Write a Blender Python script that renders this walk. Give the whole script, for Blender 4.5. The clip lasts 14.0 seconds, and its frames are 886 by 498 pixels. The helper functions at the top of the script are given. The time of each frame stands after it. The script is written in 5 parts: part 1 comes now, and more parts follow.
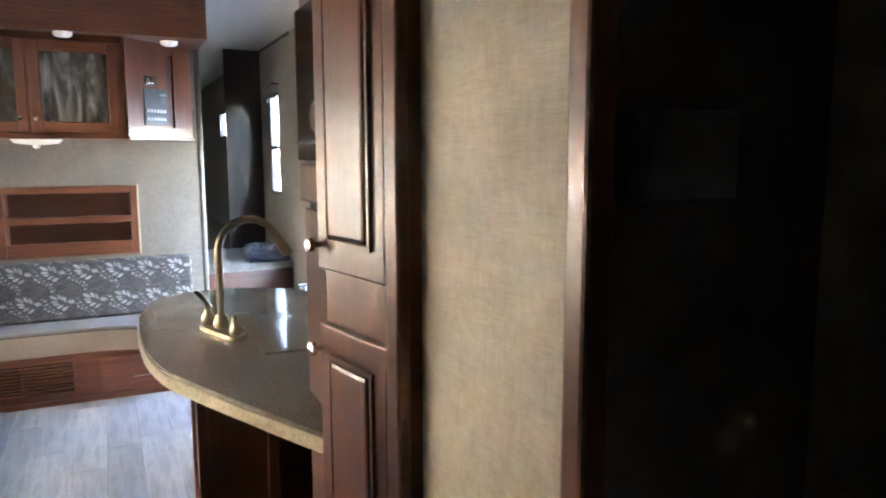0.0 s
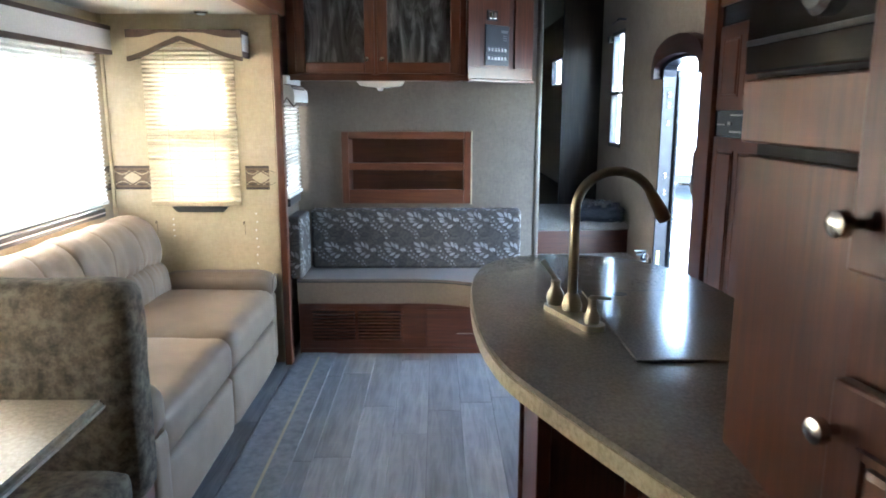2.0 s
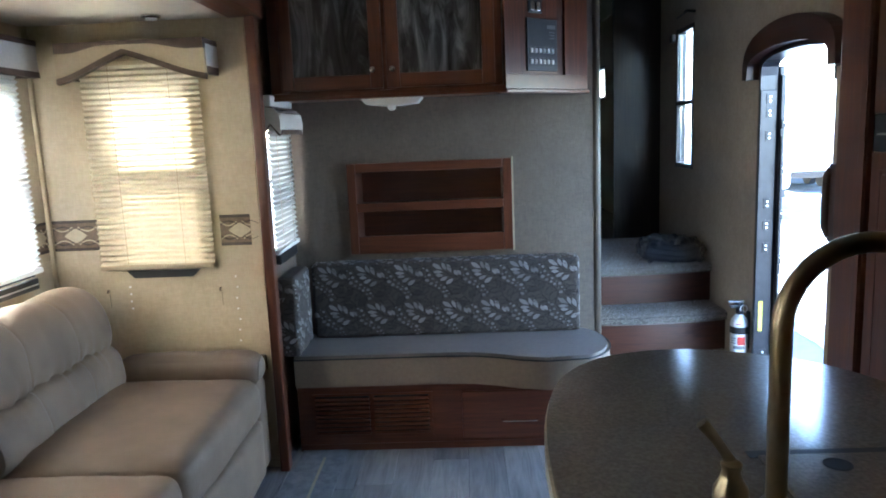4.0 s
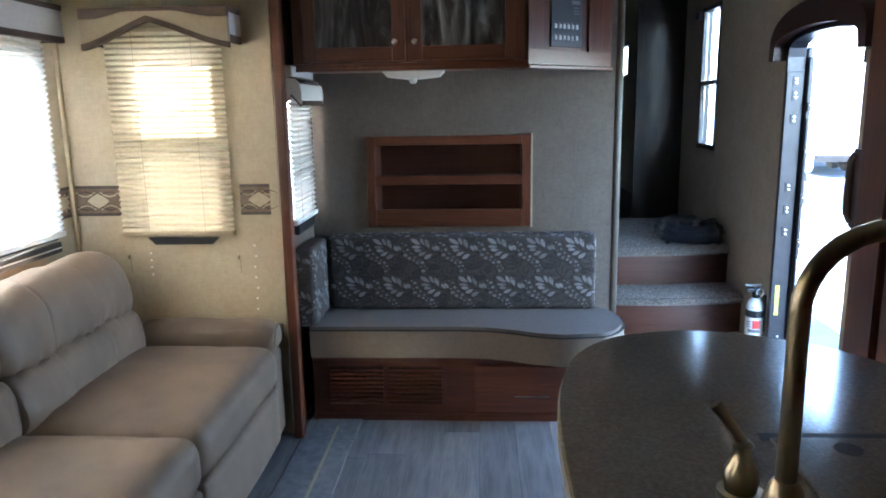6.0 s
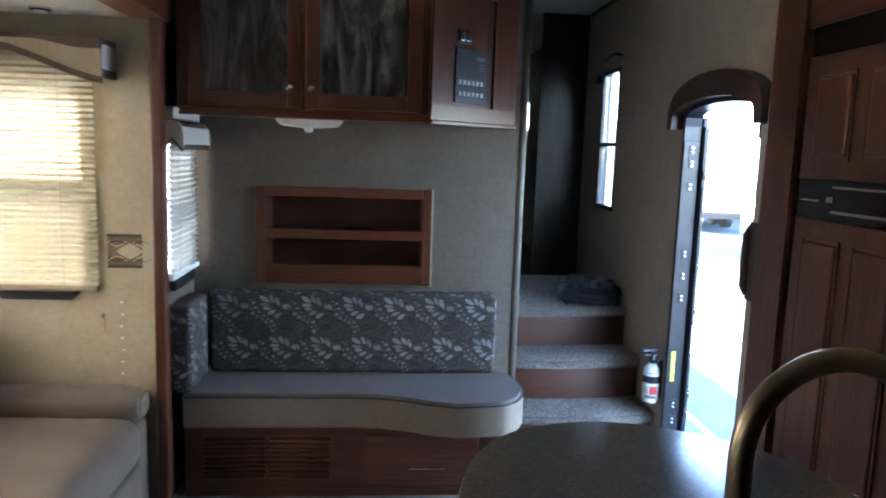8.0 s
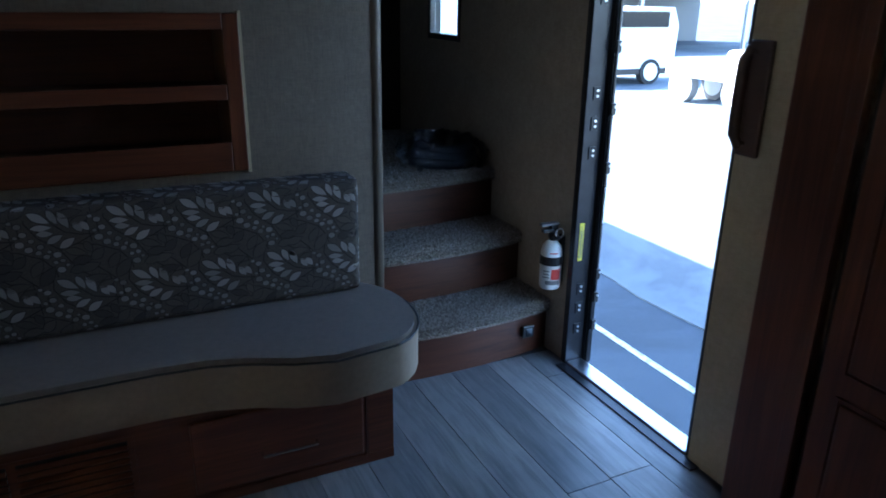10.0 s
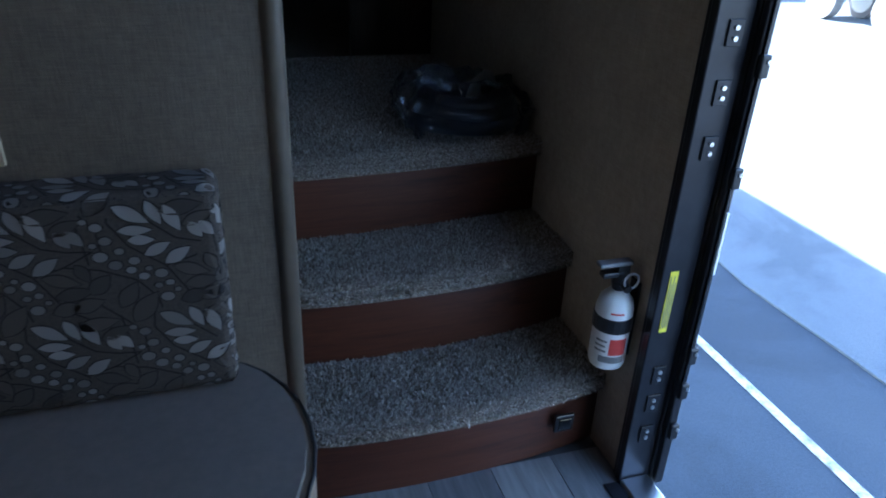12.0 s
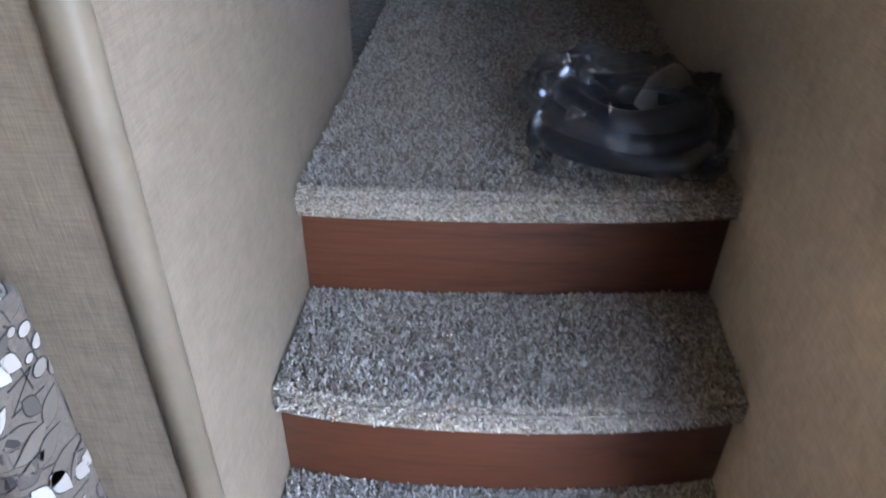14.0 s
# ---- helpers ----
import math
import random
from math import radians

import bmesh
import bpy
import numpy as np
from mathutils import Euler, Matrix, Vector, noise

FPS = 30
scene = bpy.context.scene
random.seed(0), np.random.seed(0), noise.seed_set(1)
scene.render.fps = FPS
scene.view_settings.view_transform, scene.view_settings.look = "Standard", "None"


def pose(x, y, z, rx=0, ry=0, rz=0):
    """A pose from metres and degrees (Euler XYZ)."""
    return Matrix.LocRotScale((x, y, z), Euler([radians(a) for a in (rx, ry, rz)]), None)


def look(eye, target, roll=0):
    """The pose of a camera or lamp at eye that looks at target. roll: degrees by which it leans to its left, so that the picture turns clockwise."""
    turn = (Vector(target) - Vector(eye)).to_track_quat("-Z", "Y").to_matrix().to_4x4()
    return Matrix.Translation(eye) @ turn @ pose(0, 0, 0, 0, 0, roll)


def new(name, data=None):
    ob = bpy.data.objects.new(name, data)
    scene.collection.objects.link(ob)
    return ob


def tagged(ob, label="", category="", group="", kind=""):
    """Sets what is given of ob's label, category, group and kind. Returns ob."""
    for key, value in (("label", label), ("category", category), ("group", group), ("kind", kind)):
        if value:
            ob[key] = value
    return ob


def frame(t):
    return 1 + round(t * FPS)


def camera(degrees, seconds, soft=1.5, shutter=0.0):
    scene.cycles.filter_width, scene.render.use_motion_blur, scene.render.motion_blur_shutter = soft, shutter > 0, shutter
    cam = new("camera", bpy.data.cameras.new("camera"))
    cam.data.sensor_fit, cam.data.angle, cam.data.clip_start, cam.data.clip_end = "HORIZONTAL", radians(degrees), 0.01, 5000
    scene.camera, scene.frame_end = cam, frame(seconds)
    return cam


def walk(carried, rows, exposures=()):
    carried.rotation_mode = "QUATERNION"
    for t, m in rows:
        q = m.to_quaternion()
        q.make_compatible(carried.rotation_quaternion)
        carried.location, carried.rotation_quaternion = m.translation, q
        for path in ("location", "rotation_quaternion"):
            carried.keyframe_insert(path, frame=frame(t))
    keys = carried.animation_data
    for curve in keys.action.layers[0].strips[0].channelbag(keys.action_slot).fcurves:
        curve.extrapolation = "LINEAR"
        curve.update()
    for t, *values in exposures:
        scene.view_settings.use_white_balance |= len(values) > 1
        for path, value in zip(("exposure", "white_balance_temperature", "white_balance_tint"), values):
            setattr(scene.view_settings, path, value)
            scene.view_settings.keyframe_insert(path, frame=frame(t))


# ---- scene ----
cam = camera(63.9, 14.0, soft=1.8, shutter=0.3)

PATH = [
    (0, (-0.172, -4.884, 1.440), (0.676, -3.093, 1.174), -0.1),
    (0.5, (-0.187, -4.814, 1.431), (0.428, -2.938, 1.107), -0.4),
    (1, (-0.129, -4.638, 1.422), (0.038, -2.681, 1.045), 0.5),
    (1.5, (-0.217, -4.433, 1.413), (-0.206, -2.465, 1.056), -0.5),
    (2, (-0.196, -4.253, 1.376), (-0.180, -2.291, 0.990), 0.1),
    (2.5, (-0.224, -4.033, 1.399), (-0.274, -2.062, 1.064), -0.9),
    (2.7, (-0.226, -3.95, 1.415), (-0.290, -1.968, 1.185), -1.1),
    (5, (-0.206, -3.065, 1.337), (-0.265, -1.108, 0.928), -2.9),
    (5.5, (-0.222, -3.137, 1.346), (-0.29, -1.183, 0.924), -2.7),
    (6, (-0.221, -3.327, 1.371), (-0.333, -1.368, 0.982), -1.0),
    (6.5, (-0.22, -3.412, 1.379), (-0.361, -1.445, 1.045), -1.2),
    (7, (-0.22, -3.429, 1.415), (-0.403, -1.451, 1.184), -1.1),
    (7.5, (-0.23, -3.326, 1.422), (-0.295, -1.349, 1.125), 0.4),
    (8, (-0.207, -3.146, 1.415), (-0.039, -1.171, 1.145), 1.9),
    (8.5, (-0.248, -2.949, 1.402), (0.128, -1.011, 1.079), 0.8),
    (9, (-0.336, -2.698, 1.37), (0.329, -0.874, 0.891), -1.1),
    (9.2, (-0.372, -2.562, 1.358), (0.358, -0.786, 0.812), -0.1),
    (10.2, (-0.34, -1.92, 1.28), (0.48, -0.23, 0.60), 0.9),
    (11.3, (0.02, -1.37, 1.197), (0.80, 0.275, 0.38), 1.6),
    (11.5, (0.106, -1.284, 1.19), (0.81, 0.37, 0.313), 1.8),
    (12, (0.315, -1.106, 1.205), (0.872, 0.578, 0.282), 2.6),
    (12.5, (0.556, -0.924, 1.205), (0.850, 0.714, 0.097), 3.2),
    (13, (0.666, -0.801, 1.205), (0.753, 0.77, -0.03), 1.9),
    (13.5, (0.68, -0.629, 1.188), (0.737, 0.983, 0.006), 0.5),
    (14, (0.706, -0.476, 1.189), (0.595, 1.143, 0.019), 1.1),
]
EXPOSURES = [
    (0, 7.25, 6450, 14), (0.5, 7.3, 6450, 14), (1.5, 7.15, 6050, 13), (2, 6.25, 5850, 9), (2.5, 5.5, 5800, 9), (5, 5.3, 5650, 9), (6, 5.35, 5700, 10), (7, 5.35, 5800, 12),
    (8, 5.15, 5750, 11), (8.5, 4.7, 5550, 9), (9, 3.9, 5350, 7), (9.2, 3.8, 5350, 7), (11.3, 2.8, 5350, 9), (11.5, 2.8, 5350, 9),
    (12, 3.25, 5450, 10), (12.5, 4.0, 5650, 11), (13, 5.05, 6150, 12), (13.5, 5.6, 6900, 15), (14, 5.85, 7250, 20),
]
walk(cam, [(t, look(eye, target, roll)) for t, eye, target, roll in PATH], EXPOSURES)

# ---- world, sun and openings' light ----
world = bpy.data.worlds.new("sky")
scene.world = world
world.use_nodes = True
_nt = world.node_tree
_sky = _nt.nodes.new("ShaderNodeTexSky")
_sky.sky_type = "NISHITA"
_sky.sun_disc = False
_sky.sun_elevation = radians(43.9)
_sky.sun_rotation = radians(-54)
_nt.nodes["Background"].inputs[1].default_value = 0.15
_nt.links.new(_sky.outputs[0], _nt.nodes["Background"].inputs[0])
sun = bpy.data.lights.new("sun", "SUN")
sun.energy, sun.angle, sun.color = 4.6, radians(0.5), (1.0, 0.93, 0.82)
sun_ob = new("sun", sun)
sun_ob.matrix_world = look((-11, 8.0, 13.1), (0, 0, 0))


# ---- materials ----
def material(name, rough=0.6, metal=0.0):
    m = bpy.data.materials.new(name)
    m.use_nodes = True
    b = m.node_tree.nodes["Principled BSDF"]
    b.inputs["Roughness"].default_value = rough
    b.inputs["Metallic"].default_value = metal
    return m, m.node_tree, b


def node(nt, kind, **values):
    n = nt.nodes.new(kind)
    for key, value in values.items():
        n.inputs[key.replace("_", " ")].default_value = value
    return n


def coords(nt, scale=(1, 1, 1), rot=(0, 0, 0)):
    c = nt.nodes.new("ShaderNodeTexCoord")
    p = nt.nodes.new("ShaderNodeMapping")
    p.inputs["Scale"].default_value = scale
    p.inputs["Rotation"].default_value = rot
    nt.links.new(c.outputs["Object"], p.inputs["Vector"])
    return p.outputs["Vector"]


def ramp(nt, fac, stops):
    r = nt.nodes.new("ShaderNodeValToRGB")
    e = r.color_ramp.elements
    while len(e) < len(stops):
        e.new(0.5)
    for el, (pos, col) in zip(e, stops):
        el.position, el.color = pos, (*col, 1)
    nt.links.new(fac, r.inputs[0])
    return r.outputs[0]


def noise_fac(nt, vec, scale, detail=4.0, rough=0.55, dist=0.0):
    n = node(nt, "ShaderNodeTexNoise", Scale=scale, Detail=detail, Roughness=rough, Distortion=dist)
    nt.links.new(vec, n.inputs["Vector"])
    return n.outputs["Fac"]


def mix(nt, fac, a, b, mode="MIX"):
    m = nt.nodes.new("ShaderNodeMix")
    m.data_type, m.blend_type = "RGBA", mode
    for src, sock in ((fac, m.inputs[0]), (a, m.inputs[6]), (b, m.inputs[7])):
        if isinstance(src, (int, float)):
            sock.default_value = src
        elif isinstance(src, tuple):
            sock.default_value = (*src, 1)
        else:
            nt.links.new(src, sock)
    return m.outputs[2]


def bump(nt, bsdf, height, strength=0.3, distance=0.002):
    b = node(nt, "ShaderNodeBump", Strength=strength, Distance=distance)
    nt.links.new(height, b.inputs["Height"])
    nt.links.new(b.outputs[0], bsdf.inputs["Normal"])


def paint(name, color, rough=0.5, metal=0.0, vary=0.12, scale=25.0, relief=0.1):
    m, nt, b = material(name, rough, metal)
    v = coords(nt)
    f = noise_fac(nt, v, scale)
    lo = tuple(c * (1 - vary) for c in color)
    hi = tuple(min(1, c * (1 + vary)) for c in color)
    nt.links.new(ramp(nt, f, [(0.3, lo), (0.7, hi)]), b.inputs["Base Color"])
    bump(nt, b, noise_fac(nt, v, scale * 8), relief, 0.001)
    return m


def linen(name, dark, light):
    """Vinyl wall covering with a woven, slightly mottled face."""
    m, nt, b = material(name, 0.62)
    v = coords(nt)
    big = noise_fac(nt, v, 9.0, 5.0, 0.65)
    base = ramp(nt, mix(nt, 0.5, big, noise_fac(nt, v, 48.0, 4.0, 0.6)), [(0.36, dark), (0.64, light)])
    a = noise_fac(nt, coords(nt, (30, 30, 420)), 1.0, 2.0)
    c = noise_fac(nt, coords(nt, (420, 420, 30)), 1.0, 2.0)
    weave = mix(nt, 0.5, a, c)
    col = mix(nt, 0.55, base, ramp(nt, weave, [(0.36, dark), (0.64, light)]))
    nt.links.new(col, b.inputs["Base Color"])
    bump(nt, b, mix(nt, 0.5, weave, noise_fac(nt, v, 70.0, 3.0, 0.5)), 0.5, 0.003)
    return m


def wood(name, dark, mid, light, axis=2, rough=0.32, scale=1.0):
    m, nt, b = material(name, rough)
    s = [38 * scale] * 3
    s[axis] = 2.2 * scale
    f = noise_fac(nt, coords(nt, s), 1.0, 6.0, 0.6, 1.2)
    base = ramp(nt, f, [(0.25, dark), (0.5, mid), (0.78, light)])
    s2 = [220 * scale] * 3
    s2[axis] = 6 * scale
    fine = noise_fac(nt, coords(nt, s2), 1.0, 2.0)
    oi = nt.nodes.new("ShaderNodeObjectInfo")
    tone = ramp(nt, oi.outputs["Random"], [(0.0, (0.86, 0.86, 0.86)), (1.0, (1.0, 1.0, 1.0))])
    col = mix(nt, 1.0, base, ramp(nt, fine, [(0.3, (0.78, 0.75, 0.74)), (0.7, (1, 1, 1))]), "MULTIPLY")
    col = mix(nt, 1.0, col, tone, "MULTIPLY")
    nt.links.new(col, b.inputs["Base Color"])
    r = nt.nodes.new("ShaderNodeMapRange")
    r.inputs["To Min"].default_value, r.inputs["To Max"].default_value = rough - 0.08, rough + 0.16
    nt.links.new(f, r.inputs["Value"])
    nt.links.new(r.outputs[0], b.inputs["Roughness"])
    bump(nt, b, fine, 0.08, 0.001)
    return m


def leather(name, dark, light):
    m, nt, b = material(name, 0.56)
    v = coords(nt)
    vo = node(nt, "ShaderNodeTexVoronoi", Scale=230.0)
    nt.links.new(v, vo.inputs["Vector"])
    col = ramp(nt, noise_fac(nt, v, 7.0, 5.0), [(0.3, dark), (0.7, light)])
    nt.links.new(col, b.inputs["Base Color"])
    h = mix(nt, 0.35, vo.outputs["Distance"], noise_fac(nt, v, 14.0, 4.0))
    bump(nt, b, h, 0.25, 0.004)
    return m


def speckle(name, dark, mid, light, scale, rough, relief=0.0, distance=0.002):
    m, nt, b = material(name, rough)
    v = coords(nt)
    f = noise_fac(nt, v, scale, 3.0, 0.7)
    g = noise_fac(nt, v, 6.0, 3.0)
    col = ramp(nt, f, [(0.34, dark), (0.5, mid), (0.66, light)])
    col = mix(nt, 1.0, col, ramp(nt, g, [(0.3, (0.88, 0.88, 0.88)), (0.7, (1, 1, 1))]), "MULTIPLY")
    nt.links.new(col, b.inputs["Base Color"])
    if relief:
        bump(nt, b, f, relief, distance)
    return m


def plank_material(name):
    m, nt, b = material(name, 0.38)
    f = noise_fac(nt, coords(nt, (34, 3.0, 1)), 1.0, 6.0, 0.62, 1.0)
    oi = nt.nodes.new("ShaderNodeObjectInfo")
    tone = ramp(nt, oi.outputs["Random"], [(0.0, (0.185, 0.18, 0.175)), (0.5, (0.25, 0.24, 0.225)), (1.0, (0.32, 0.30, 0.28))])
    grain = ramp(nt, f, [(0.28, (0.55, 0.55, 0.56)), (0.55, (1, 1, 1)), (0.8, (1.25, 1.22, 1.18))])
    col = mix(nt, 1.0, tone, grain, "MULTIPLY")
    stain = ramp(nt, noise_fac(nt, coords(nt), 5.0, 4.0), [(0.35, (0.82, 0.83, 0.86)), (0.65, (1, 1, 1))])
    col = mix(nt, 1.0, col, stain, "MULTIPLY")
    nt.links.new(col, b.inputs["Base Color"])
    bump(nt, b, f, 0.12, 0.001)
    return m


def blind_material(name, color, through_=0.5):
    """Pleated paper shade that lets daylight glow through."""
    m, nt, b = material(name, 0.8)
    nt.nodes.remove(b)
    d = node(nt, "ShaderNodeBsdfDiffuse")
    t = node(nt, "ShaderNodeBsdfTranslucent")
    d.inputs["Color"].default_value = (*color, 1)
    col = ramp(nt, noise_fac(nt, coords(nt, (60, 60, 4)), 1.0), [(0.3, tuple(c * 0.9 for c in color)), (0.7, color)])
    nt.links.new(col, t.inputs["Color"])
    nt.links.new(col, d.inputs["Color"])
    x = node(nt, "ShaderNodeMixShader", Fac=through_)
    nt.links.new(d.outputs[0], x.inputs[1])
    nt.links.new(t.outputs[0], x.inputs[2])
    nt.links.new(x.outputs[0], nt.nodes["Material Output"].inputs["Surface"])
    return m


def screen_material(name):
    """Fine dark mesh that lets about half of the daylight pass."""
    m, nt, b = material(name, 0.9)
    b.inputs["Base Color"].default_value = (0.03, 0.03, 0.03, 1)
    t = node(nt, "ShaderNodeBsdfTransparent")
    x = node(nt, "ShaderNodeMixShader", Fac=0.5)
    nt.links.new(t.outputs[0], x.inputs[1])
    nt.links.new(b.outputs[0], x.inputs[2])
    nt.links.new(x.outputs[0], nt.nodes["Material Output"].inputs["Surface"])
    return m


def glass_material(name, tint=(1, 1, 1), rough=0.0):
    m, nt, b = material(name, rough)
    b.inputs["Transmission Weight"].default_value = 1.0
    b.inputs["Base Color"].default_value = (*tint, 1)
    b.inputs["IOR"].default_value = 1.45
    return m


def film_material(name):
    """Thin clear plastic: mostly see-through, with a soft sheen."""
    m, nt, b = material(name, 0.15)
    nt.nodes.remove(b)
    t = node(nt, "ShaderNodeBsdfTransparent")
    t.inputs["Color"].default_value = (0.90, 0.92, 0.95, 1)
    g = node(nt, "ShaderNodeBsdfGlossy", Roughness=0.24)
    f = node(nt, "ShaderNodeFresnel", IOR=1.6)
    x = nt.nodes.new("ShaderNodeMixShader")
    bp = node(nt, "ShaderNodeBump", Strength=0.6, Distance=0.01)
    nt.links.new(noise_fac(nt, coords(nt), 45.0, 3.0), bp.inputs["Height"])
    nt.links.new(bp.outputs[0], g.inputs["Normal"])
    nt.links.new(bp.outputs[0], f.inputs["Normal"])
    nt.links.new(f.outputs[0], x.inputs[0])
    nt.links.new(t.outputs[0], x.inputs[1])
    nt.links.new(g.outputs[0], x.inputs[2])
    nt.links.new(x.outputs[0], nt.nodes["Material Output"].inputs["Surface"])
    return m


def streaky_glass(name):
    m, nt, b = material(name, 0.12)
    f = noise_fac(nt, coords(nt, (13, 13, 2.6), (0, 0.25, 0)), 1.0, 5.0, 0.6, 1.3)
    nt.links.new(ramp(nt, f, [(0.34, (0.014, 0.012, 0.011)), (0.5, (0.06, 0.057, 0.053)), (0.62, (0.15, 0.15, 0.145)), (0.74, (0.27, 0.27, 0.26))]), b.inputs["Base Color"])
    return m


def asphalt_material(name, tone=1.0, skylight_tint=(1.0, 1.0, 1.0)):
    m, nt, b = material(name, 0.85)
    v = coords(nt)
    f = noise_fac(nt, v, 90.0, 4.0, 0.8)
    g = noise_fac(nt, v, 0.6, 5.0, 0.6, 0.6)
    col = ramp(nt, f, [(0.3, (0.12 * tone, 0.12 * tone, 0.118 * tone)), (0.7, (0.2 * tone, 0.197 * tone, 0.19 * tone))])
    # Patchy tone, also tinted towards the blue of skylit shade.
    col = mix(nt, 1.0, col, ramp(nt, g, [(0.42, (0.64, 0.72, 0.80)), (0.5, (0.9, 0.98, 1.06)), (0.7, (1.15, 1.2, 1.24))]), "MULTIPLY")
    col = mix(nt, 1.0, col, skylight_tint, "MULTIPLY")
    nt.links.new(col, b.inputs["Base Color"])
    bump(nt, b, f, 0.5, 0.006)
    return m


def island_tones(name, stops, rough):
    """Colour drawn per loose piece of a mesh."""
    m, nt, b = material(name, rough)
    g = nt.nodes.new("ShaderNodeNewGeometry")
    nt.links.new(ramp(nt, g.outputs["Random Per Island"], stops), b.inputs["Base Color"])
    return m


# Same wall vinyl twice: uneven daylight is put in as a darker and lighter tone.
M_WALL_SHADED = linen("taupe_linen_vinyl_shaded", (0.100, 0.077, 0.059), (0.178, 0.140, 0.108))
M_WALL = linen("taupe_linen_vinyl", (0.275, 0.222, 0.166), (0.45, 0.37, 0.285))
M_CREAM = linen("cream_linen_vinyl", (0.35, 0.28, 0.18), (0.49, 0.40, 0.27))
M_CEIL = paint("ceiling_vinyl", (0.56, 0.50, 0.41), 0.7, vary=0.05)
M_SHELL = paint("outer_shell", (0.75, 0.75, 0.73), 0.4, vary=0.04)
M_CHERRY = wood("cherry_wood", (0.070, 0.020, 0.009), (0.125, 0.038, 0.016), (0.19, 0.062, 0.027))
M_CHERRY_H = wood("cherry_wood_across", (0.070, 0.020, 0.009), (0.125, 0.038, 0.016), (0.19, 0.062, 0.027), axis=0)
M_CHERRY_Y = wood("cherry_wood_along", (0.070, 0.020, 0.009), (0.125, 0.038, 0.016), (0.19, 0.062, 0.027), axis=1)
# Darkened copy of the cherry: shade inside recesses is put into its colour.
M_CHERRY_SHADED = wood("cherry_wood_shaded", (0.05, 0.014, 0.008), (0.085, 0.026, 0.012), (0.12, 0.04, 0.02), axis=0, rough=0.5)
M_RISER = wood("riser_wood", (0.045, 0.014, 0.008), (0.085, 0.026, 0.013), (0.115, 0.038, 0.019), axis=0, rough=0.4)
M_PLANK = plank_material("grey_vinyl_plank")
M_SUBFLOOR = paint("plank_joint", (0.06, 0.06, 0.06), 0.8)
M_RUG = linen("slide_floor_mat", (0.11, 0.115, 0.12), (0.30, 0.295, 0.29))
M_CARPET = speckle("carpet_backing", (0.10, 0.085, 0.07), (0.19, 0.165, 0.14), (0.33, 0.30, 0.27), 160.0, 0.95, 0.8, 0.004)
M_TUFT = island_tones("carpet_tuft", [(0.0, (0.17, 0.14, 0.115)), (0.35, (0.27, 0.231, 0.195)), (0.7, (0.375, 0.33, 0.287)), (1.0, (0.50, 0.455, 0.41))], 0.95)
M_COUNTER = speckle("solid_surface_counter", (0.155, 0.132, 0.104), (0.195, 0.167, 0.132), (0.245, 0.21, 0.168), 140.0, 0.13)
M_RIM = speckle("counter_edge", (0.32, 0.25, 0.15), (0.45, 0.36, 0.23), (0.52, 0.43, 0.29), 80.0, 0.3)
M_LEATHER = leather("tan_leather", (0.158, 0.107, 0.071), (0.212, 0.148, 0.100))
M_SEAM = paint("leather_seam", (0.12, 0.085, 0.06), 0.7)
M_FABRIC = paint("grey_brown_vinyl", (0.185, 0.155, 0.135), 0.5, vary=0.08, scale=60, relief=0.2)
M_TANFABRIC = paint("tan_vinyl_boxing", (0.245, 0.187, 0.133), 0.5, vary=0.08, scale=60, relief=0.2)
M_PIPING = paint("dark_piping", (0.02, 0.02, 0.022), 0.5)
M_PRINT = paint("taupe_weave", (0.070, 0.056, 0.048), 0.85, vary=0.2, scale=180, relief=0.4)
M_LEAF = island_tones("printed_leaf", [(0.0, (0.165, 0.15, 0.142)), (1.0, (0.29, 0.268, 0.258))], 0.8)
M_BERRY = island_tones("printed_berry", [(0.0, (0.125, 0.112, 0.103)), (1.0, (0.225, 0.208, 0.2))], 0.8)
M_LEAF_DARK = island_tones("printed_shadow_leaf", [(0.0, (0.045, 0.037, 0.033)), (1.0, (0.085, 0.07, 0.06))], 0.85)
M_OUTLINE = paint("printed_outline", (0.012, 0.010, 0.010), 0.85)
M_BOOTH = speckle("booth_chenille", (0.05, 0.038, 0.026), (0.12, 0.095, 0.065), (0.20, 0.165, 0.115), 32.0, 0.9, 0.4)
M_TABLE = speckle("table_laminate", (0.22, 0.18, 0.13), (0.32, 0.26, 0.19), (0.40, 0.34, 0.26), 90.0, 0.3)
M_BRONZE = paint("brushed_bronze", (0.33, 0.27, 0.19), 0.3, 1.0, 0.08, 60, 0.05)
M_CHROME = paint("satin_nickel", (0.62, 0.60, 0.57), 0.25, 1.0, 0.05)
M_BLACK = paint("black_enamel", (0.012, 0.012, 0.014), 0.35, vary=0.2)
M_FRAME = paint("black_door_frame", (0.022, 0.022, 0.026), 0.3, 0.4, 0.2)
M_GLOSSBLACK = paint("gloss_black", (0.008, 0.008, 0.009), 0.12, vary=0.1)
M_SCREW = paint("bright_screw", (0.7, 0.7, 0.7), 0.3, 1.0)
M_WHITE = paint("white_plastic", (0.78, 0.77, 0.74), 0.4, vary=0.03)
M_LENS = paint("lamp_lens", (0.80, 0.80, 0.78), 0.35, vary=0.03)
M_BLIND = blind_material("pleated_shade", (0.62, 0.54, 0.40), 0.068)
M_BLINDV = blind_material("pleated_shade_dim", (0.56, 0.54, 0.50), 0.013)
M_SCREEN = screen_material("insect_screen")
M_BLINDW = blind_material("pleated_shade_white", (0.74, 0.72, 0.66), 0.17)
